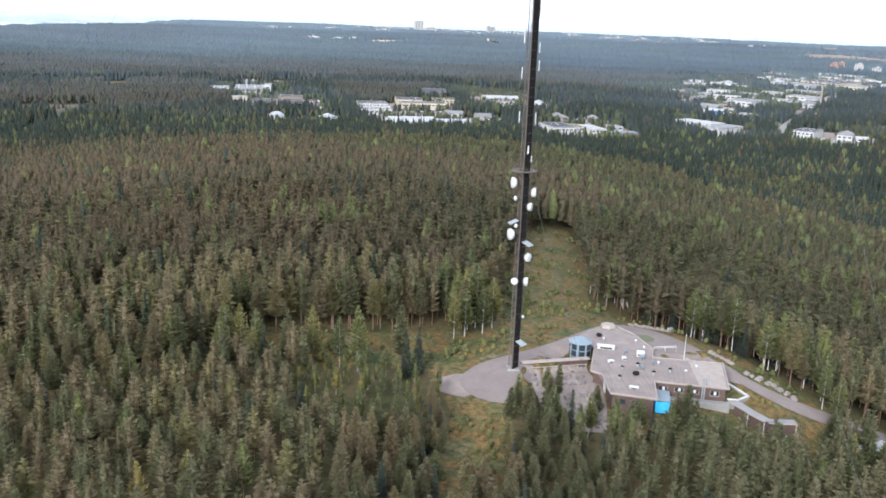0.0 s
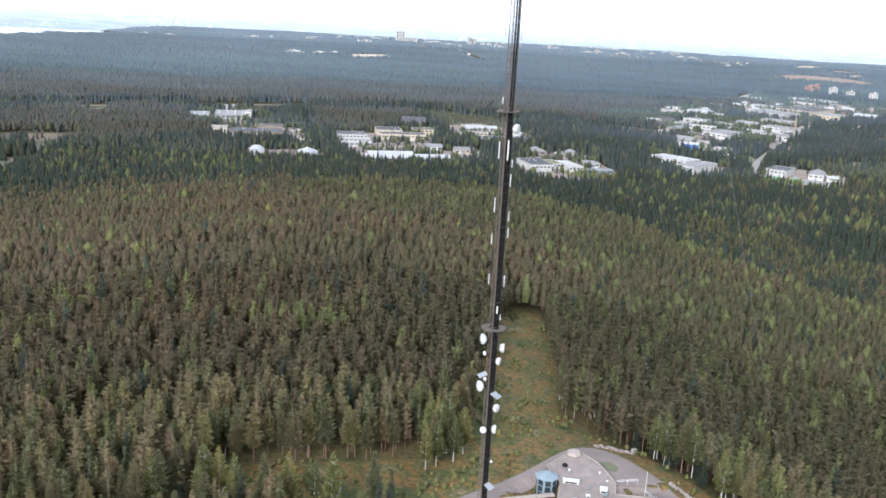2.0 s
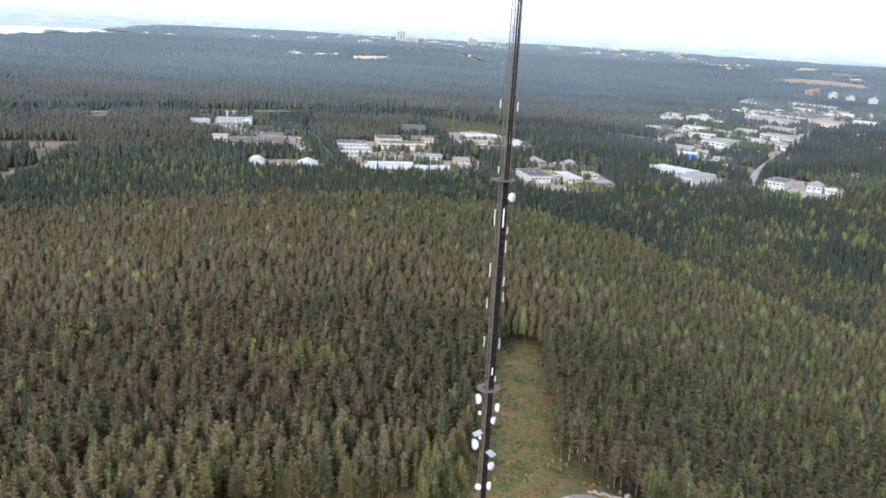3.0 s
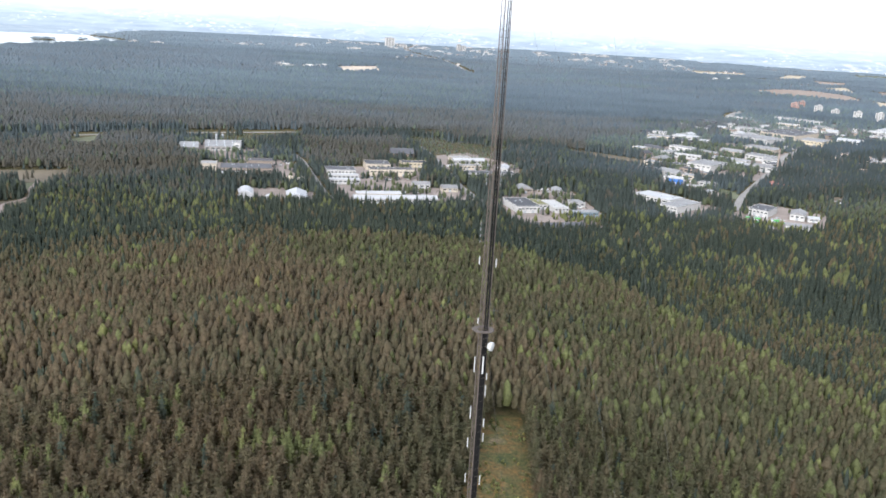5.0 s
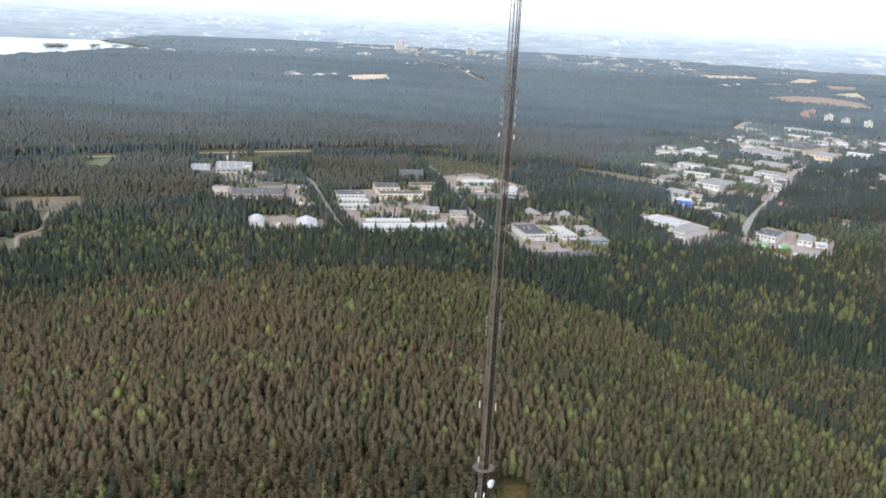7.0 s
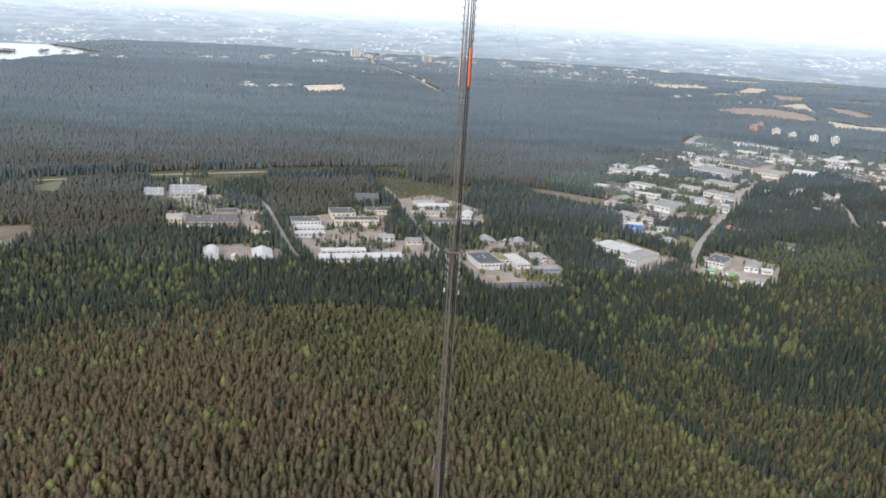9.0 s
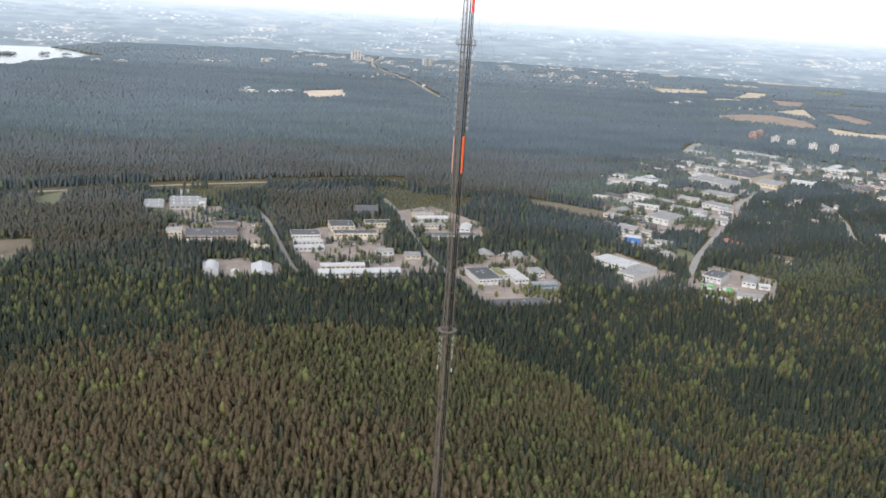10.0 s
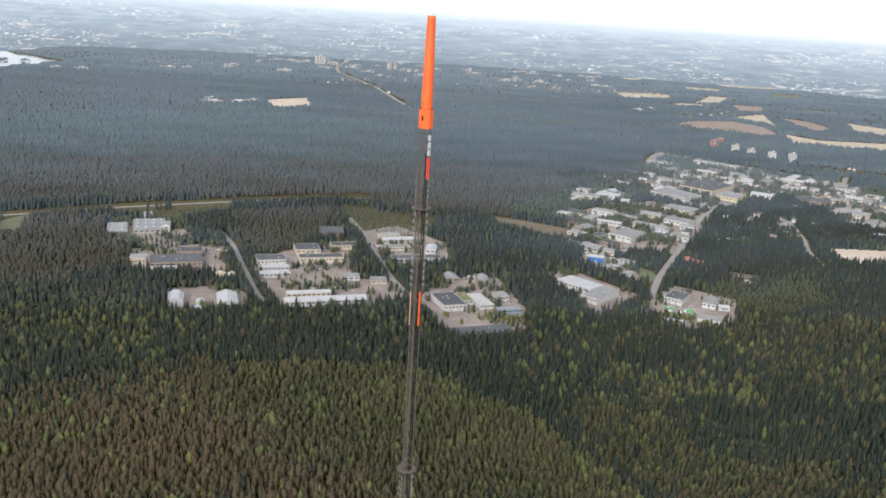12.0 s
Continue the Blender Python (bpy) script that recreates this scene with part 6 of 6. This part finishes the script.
# stands with a growth of their own: outline, shares of spruce and birch, height, tone
STANDS = [
    ([(207, 677), (244, 734), (312, 727), (314, 661), (403, 663), (452, 601), (480, 520), (420, 380), (330, 420), (262, 540)], 0.30, 0.14, 0.92, -0.28),
    ([(286, 843), (389, 821), (392, 771), (330, 745), (268, 761)], 0.56, 0.24, 0.95, -0.15),
    ([(403, 795), (445, 809), (434, 760), (395, 750)], 0.40, 0.42, 1.0, -0.05),
    ([(-365, 1094), (-262, 1058), (-182, 944), (-170, 855), (-254, 810), (-316, 841), (-400, 974)], 0.62, 0.20, 1.0, -0.2),
    ([(-620, 1200), (-455, 1380), (-348, 1384), (-307, 1247), (-261, 1124), (-333, 1075), (-389, 1050), (-560, 1060)], 0.12, 0.04, 1.0, -0.15),
    ([(-345, 1396), (-350, 1432), (-170, 1490), (-158, 1400), (-225, 1377), (-292, 1377)], 0.15, 0.55, 0.28, 0.2),
    ([(-165, 1420), (-3, 1492), (7, 1379), (-41, 1247), (-117, 1212)], 0.10, 0.06, 0.85, -0.1),
    ([(7, 1528), (186, 1465), (170, 1382), (95, 1339), (25, 1364)], 0.15, 0.40, 0.34, 0.1),
    ([(-900, 1680), (-344, 1875), (125, 1867), (499, 1882), (433, 1615), (294, 1453), (178, 1475), (7, 1559), (-277, 1518), (-517, 1415), (-760, 1330)], 0.10, 0.03, 0.95, -0.12),
    ([(-1200, 2250), (-458, 2509), (-61, 2545), (210, 2314), (177, 1913), (-223, 1871), (-667, 1804), (-1000, 1720)], 0.45, 0.42, 1.0, 0.12),
    ([(-1400, 2800), (-503, 3297), (-345, 2562), (-62, 2600), (-458, 2509), (-849, 2365), (-1300, 2270)], 0.25, 0.02, 0.9, -0.06),
    ([(216, 2400), (492, 2544), (943, 2466), (767, 2057), (499, 1882), (177, 1913)], 0.88, 0.04, 1.0, -0.16),
    ([(316, 1574), (510, 1652), (444, 1419), (372, 1445), (298, 1473)], 0.42, 0.50, 0.8, 0.1),
    ([(520, 1142), (696, 1155), (649, 1039), (527, 1011), (500, 1072)], 0.25, 0.55, 0.6, 0.0),
    ([(487, 990), (760, 1001), (700, 744), (446, 748), (433, 850)], 0.62, 0.10, 1.0, -0.1),
]


def species(x, y):
    """0 pine, 1 spruce, 2 birch, with height and tone: pines on the hill, spruce in the valley beyond its brow, other stands as listed."""
    brow = np.interp(x, BROW_X, BROW_Y) + 26 * (clumps(x, y, 23, 2) - 0.5)
    hill = y < brow
    u = leaf_rng.uniform(0, 1, len(x))
    high, tone = np.ones(len(x)), np.where(hill, 0.0, -0.22)
    p_birch = np.where(hill, 0.035 + 0.16 * smooth((clumps(x, y, 38, 5) - 0.60) / 0.2), 0.03 + 0.22 * smooth((clumps(x, y, 33, 5) - 0.60) / 0.16))
    p_spruce = np.where(hill, 0.02 + 0.12 * smooth((clumps(x, y, 30, 9) - 0.74) / 0.1), 0.86)
    flank = hill * smooth((x + 90 + 0.15 * (y - 500)) / 110) * np.maximum(smooth((y - 470) / 160), smooth((x - 60) / 60) * smooth((y - 250) / 80))
    p_birch, tone = p_birch + 0.17 * flank, tone - 0.25 * flank
    rim = hill & (x > -90) & (brow - y < 34)
    p_birch = np.where(rim, np.where(x > 100, 0.50, 0.30), p_birch)
    # towards the north-west the pines thin out into spruce without an edge
    blend = smooth((y - brow + 150) / 170) * smooth((-x - 60) / 110) * hill
    p_spruce = p_spruce + blend * 0.5
    for gx_, gy_, r in GROVES:
        p_birch = np.where(np.hypot(x - gx_, (y - gy_) * 1.2) < r * (0.7 + 0.7 * clumps(x, y, 6, 1)), 0.72 if r < 12 else 0.34, p_birch)
    far = smooth((y - 1500) / 300)
    p_birch = p_birch * (1 - far) + far * (0.04 + 0.5 * smooth((clumps(x, y * 2.4, 120, 13) - 0.54) / 0.10))
    p_spruce = p_spruce * (1 - far) + far * (0.16 + 0.7 * smooth((clumps(x, y * 2.1, 250, 11) - 0.42) / 0.15))
    wob_x, wob_y = x + 34 * (clumps(x, y, 31, 7) - 0.5), y + 60 * (clumps(x, y, 37, 8) - 0.5)
    for poly, spruce, birch, tall, shift in STANDS:
        here = inside(poly, wob_x, wob_y) & ~hill
        p_spruce, p_birch = np.where(here, spruce, p_spruce), np.where(here, birch, p_birch)
        high, tone = np.where(here, tall, high), np.where(here, shift, tone)
    kind = np.where(u < p_birch, 2, np.where(u < p_birch + p_spruce, 1, 0))
    return kind, hill, high, tone


KINDS = ("pine", "spruce", "birch")
NEAR_MATS = {"pine": [M_PINE_LIGHTENED, M_BARK_PINE], "spruce": [M_SPRUCE, M_BARK_PINE], "birch": [M_BIRCH, M_BARK_BIRCH]}
HAZED_MATS = {"pine": M_HAZED_PINE, "spruce": M_HAZED_WOOD, "birch": M_HAZED_BIRCH}
WOOD_MATS = {"pine": [M_PINE, M_BARK_PINE], "spruce": [M_SPRUCE, M_BARK_PINE], "birch": [M_BIRCH, M_BARK_BIRCH]}
WOOD_WORDS = {"pine": "brownish green pine forest covering the hill", "spruce": "dark green spruce forest in the valley", "birch": "lighter yellow-green birches scattered in the forest"}


def plant_woods():
    for level, near, far, spacing in ((1, 215, 390, 3.7), (2, 390, 830, 3.65), (3, 830, 1700, 4.9), (4, 1700, 2400, 6.6), (5, 2400, 3400, 9.4)):
        x, y = scatter(near, far, spacing)
        if level == 1:
            keep = ~((np.hypot(x, y) < 262) & (y < 262))
            x, y = x[keep], y[keep]
        keep = grown(x, y) & ((ground_z(x, y) > LAKE_Z + 1) | (np.hypot(x, y) < 2400))
        x, y = x[keep], y[keep]
        kind, hill, high, tone = species(x, y)
        settled = (y > 880) & (y < 2100)
        h = np.where(hill, 15.5, np.where(settled, 14.0, 17.0 if level < 4 else 12.0)) * leaf_rng.normal(1, 0.13, len(x)).clip(0.55, 1.35) * (0.85 + 0.3 * clumps(x, y, 60, 3)) * high
        in_yard = np.zeros(len(x), bool)
        for poly in YARDS:
            in_yard |= inside(poly, x, y)
        kind = np.where(in_yard & (leaf_rng.uniform(0, 1, len(x)) < 0.6), 2, kind)
        h = np.where(in_yard, h * 0.75, h)
        tint = 0.48 + 0.6 * (clumps(x, y, 75, 6) - 0.5) + leaf_rng.normal(0, 0.14 if level < 3 else 0.10, len(x)) - 0.10 * (kind == 2) + tone
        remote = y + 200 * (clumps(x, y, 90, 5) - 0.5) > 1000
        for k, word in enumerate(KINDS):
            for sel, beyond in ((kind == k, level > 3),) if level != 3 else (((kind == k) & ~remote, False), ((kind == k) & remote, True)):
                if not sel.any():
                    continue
                # beyond the valley the tint climbs with y, painting haze by distance
                haze_tint = tint[sel] if not beyond else 0.03 + 0.60 * smooth((y[sel] - 950) / 1650) + 0.26 * (clumps(x[sel], y[sel] * 2.2, 150, 3) - 0.5) + 0.16 * (tint[sel] - 0.5)
                wood(f"{word}_forest", word, level, x[sel], y[sel], h[sel] * (1.0, 1.08, 0.97)[k], haze_tint.clip(0, 1), WOOD_MATS[word] if not beyond else [HAZED_MATS[word]],
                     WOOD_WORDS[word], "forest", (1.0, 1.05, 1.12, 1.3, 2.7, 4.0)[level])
    # the far plain, as coarser clumps of canopy with haze painted into the colour
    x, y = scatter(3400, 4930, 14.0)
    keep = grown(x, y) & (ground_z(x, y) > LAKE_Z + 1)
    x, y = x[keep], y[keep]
    wood("distant_forest", "birch", 4, x, y, 8 * leaf_rng.uniform(0.7, 1.3, len(x)), 0.58 + 0.40 * smooth((y - 2900) / 1500) + 0.4 * (clumps(x, y * 2.5, 200, 8) - 0.5) + leaf_rng.normal(0, 0.05, len(x)), [M_HAZED_WOOD], "forest on the distant plain, bluish with painted haze", "forest", 7.5)
    # the hill's other sides
    a, r = leaf_rng.uniform(math.radians(50), math.radians(315), 1500), np.sqrt(leaf_rng.uniform(0.02, 1, 1500)) * 330
    x, y = r * np.sin(a), r * np.cos(a)
    keep = grown(x, y) & (np.hypot(x, y) > 25)
    x, y = x[keep], y[keep]
    wood("pine_forest", "pine", 2, x, y, 16 * leaf_rng.normal(1, 0.13, len(x)).clip(0.6, 1.4), leaf_rng.uniform(0.2, 0.9, len(x)), WOOD_MATS["pine"], WOOD_WORDS["pine"], "forest")


def full_tree(kind, seed):
    """A tree to stand by itself: tapered trunk with limbs, and a crown of many leafy sprays. One unit high."""
    rng = np.random.default_rng(seed)
    tree = new({"pine": "pine_tree", "spruce": "spruce_tree", "birch": "birch_tree"}[kind])
    bm = bmesh.new()
    lean = Vector((rng.normal(0, 0.004), rng.normal(0, 0.004), 0))
    last, thick = Vector((0, 0, -0.03)), 0.0115 if kind != "birch" else 0.0085
    for i in range(5):
        p = Vector((0, 0, 0.2 * (i + 1) * 0.96)) + lean * (i + 1)
        rod(bm, last, p, thick, 6, thick * 0.72, False)
        last, thick = p, thick * 0.72
    for _ in range(14):
        u = rng.uniform(0.0, 0.9)
        z = CROWN_FOOT[kind] + (1 - CROWN_FOOT[kind]) * u
        a, r = rng.uniform(0, 6.28), float(crown_radius(kind, u)) * 0.85
        rod(bm, (0, 0, z - 0.02), (r * math.cos(a), r * math.sin(a), z + r * RISE[kind] * 0.5), 0.0032, 3, 0.001, False)
    part("trunk", bm, M_BARK_BIRCH if kind == "birch" else M_BARK_PINE, tree, smoothed=True)
    v, f = boughs(rng, kind, 16, 7, 8, 0.060 if kind != "birch" else 0.056)
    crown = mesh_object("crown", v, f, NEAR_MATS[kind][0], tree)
    tone = (seed % 10) / 9
    crown.data.attributes.new("tint", "FLOAT", "POINT").data.foreach_set("value", np.clip(tone + np.repeat(rng.normal(0, 0.10, len(v) // 3 + 2), 3)[:len(v)], 0, 1).astype(np.float32))
    return tree


# young birches before the clearing, and single trees that stand out: place, height, kind
BUSHES = [(-34, 193), (-27, 203), (-15, 202), (5, 199), (6, 183), (-6, 172), (-23, 175), (-31, 185)]
LONE_TREES = [(-51, 204, 13, 2), (-47, 209, 15, 2), (-85, 204, 13, 2), (-95, 198, 11, 2), (-101, 196, 12, 2), (-10, 201, 8, 2), (7, 226, 14, 2), (15, 231, 13, 2), (10, 228, 14, 2), (64, 277, 15, 2),
              (99, 251, 15, 2), (121, 265, 15, 2), (152, 283, 15, 2), (97, 229, 10, 2), (99, 203, 13, 2), (101, 199, 12, 2), (94, 176, 13, 2), (31, 192, 11, 0), (39, 186, 9, 0), (48, 181, 9, 2), (29, 197, 7, 2), (-43, 146, 12, 2),
              (70, 262, 12, 1), (75, 256, 11, 1), (79, 250, 13, 1), (84, 243, 12, 1), (88, 235, 11, 1), (70, 268, 13, 1), (92, 243, 13, 1), (62, 288, 14, 2), (66, 281, 13, 2), (18, 236, 15, 2)]


def plant_near_trees():
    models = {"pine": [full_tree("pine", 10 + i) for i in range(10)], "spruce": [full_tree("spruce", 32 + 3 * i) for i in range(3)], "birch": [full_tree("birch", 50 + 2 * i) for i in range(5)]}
    words = {"pine": "slender Scots pine with brownish green needles on the hilltop", "spruce": "dark green spruce on the hilltop", "birch": "pale-stemmed birch with yellow-green leaves at the clearing"}
    used = set()
    x, y = scatter(105, 262, 3.9)
    keep = (y < 262) & grown(x, y)
    x, y = x[keep], y[keep]
    kind, _, _, _ = species(x, y)
    near_edge = np.zeros(len(x), bool)
    for a in range(6):
        near_edge |= inside(BARE[0], x + 5 * math.cos(a), y + 5 * math.sin(a))
    u = leaf_rng.uniform(0, 1, len(x))
    lush = near_edge & (x > 56) & (y > 190)
    kind = np.where(lush & (u < 0.34), 2, np.where(lush & (u < 0.62), 1, np.where(near_edge & (u < 0.14), 2, np.where(near_edge & (u < 0.20), 1, kind))))
    h = leaf_rng.normal(15.0, 2.0, len(x)).clip(8, 19)
    front = smooth((206 - y) / 14)
    h = h * (1 - front) + front * leaf_rng.uniform(6.5, 13.5, len(x))
    bushy = inside(BUSHES, x, y)
    kind = np.where(bushy & (u < 0.85), 2, kind)
    h = np.where(lush & (kind == 1), leaf_rng.uniform(6, 13, len(x)), h)
    h = np.where(bushy, leaf_rng.uniform(4.5, 8.5, len(x)), h)
    h = np.where((y < 200) & (x > 20) & (x < 55), np.minimum(h, 11.5), h)
    h = np.where((y < 184) & (x >= 55), leaf_rng.uniform(11, 16, len(x)), h)
    lone = np.array(LONE_TREES)
    clear = np.min(np.hypot(x[:, None] - lone[:, 0], y[:, None] - lone[:, 1]), axis=1) > 2.5
    x, y, h, kind, near_edge = x[clear], y[clear], h[clear], kind[clear], near_edge[clear]
    # the trees nearest the open ground and the foot of the hill stand singly, the rest as a wood
    rank = np.where(near_edge, 0, 100) + np.hypot(x - 10, y - 150) * 0.5
    single = np.zeros(len(x), bool)
    single[np.argsort(rank, kind="stable")[:300 - len(lone)]] = True
    for k, word in enumerate(KINDS):
        sel = ~single & (kind == k)
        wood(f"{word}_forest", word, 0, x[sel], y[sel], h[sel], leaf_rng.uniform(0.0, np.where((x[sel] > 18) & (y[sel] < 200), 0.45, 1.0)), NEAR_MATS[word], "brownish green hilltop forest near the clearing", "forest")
    places = [(x[i], y[i], h[i], kind[i]) for i in np.nonzero(single)[0]] + LONE_TREES
    for i, (tx, ty, th, k) in enumerate(places):
        word = KINDS[int(k)]
        model = models[word][i % len(models[word])] if word != "pine" or tx < 18 or ty > 200 else models[word][i % 4]
        wide = (1.15 if word == "birch" else 1.0) * (th * (0.85 + 0.4 * ((i * 0.618) % 1)) if th > 9 else th * 1.3)
        m = Matrix.Translation((tx, ty, gz(tx, ty))) @ Matrix.Rotation(i * 2.4, 4, "Z") @ Matrix.Diagonal((wide, wide, th, 1))
        tagged(model, words[word], "tree", "trees on the hilltop")
        if model not in used:
            used.add(model)
            model.matrix_basis = m
        else:
            made = copy_thing(model, m)
            made.matrix_basis = m
    # saplings and scrub in the clearing
    sx, sy = leaf_rng.uniform(-100, 108, 11000), leaf_rng.uniform(148, 392, 11000)
    keep = inside(BARE[0], sx, sy)
    for poly in BARE[1:]:
        keep &= ~inside(poly, sx, sy)
    keep &= (clumps(sx, sy, 9, 3) + leaf_rng.normal(0, 0.1, len(sx)) > 0.55) & ~((sx > 38) & (sx < 78) & (sy > 184) & (sy < 242))
    sx, sy = sx[keep], sy[keep]
    wood("scrub", "birch", 2, sx, sy, leaf_rng.uniform(0.4, 1.6, len(sx)) ** 1.5, leaf_rng.uniform(0, 1, len(sx)), WOOD_MATS["birch"], "low green and yellowing birch scrub in the clearing", "scrub", 2.6)


# ---- trees last ----
plant_near_trees()
plant_woods()
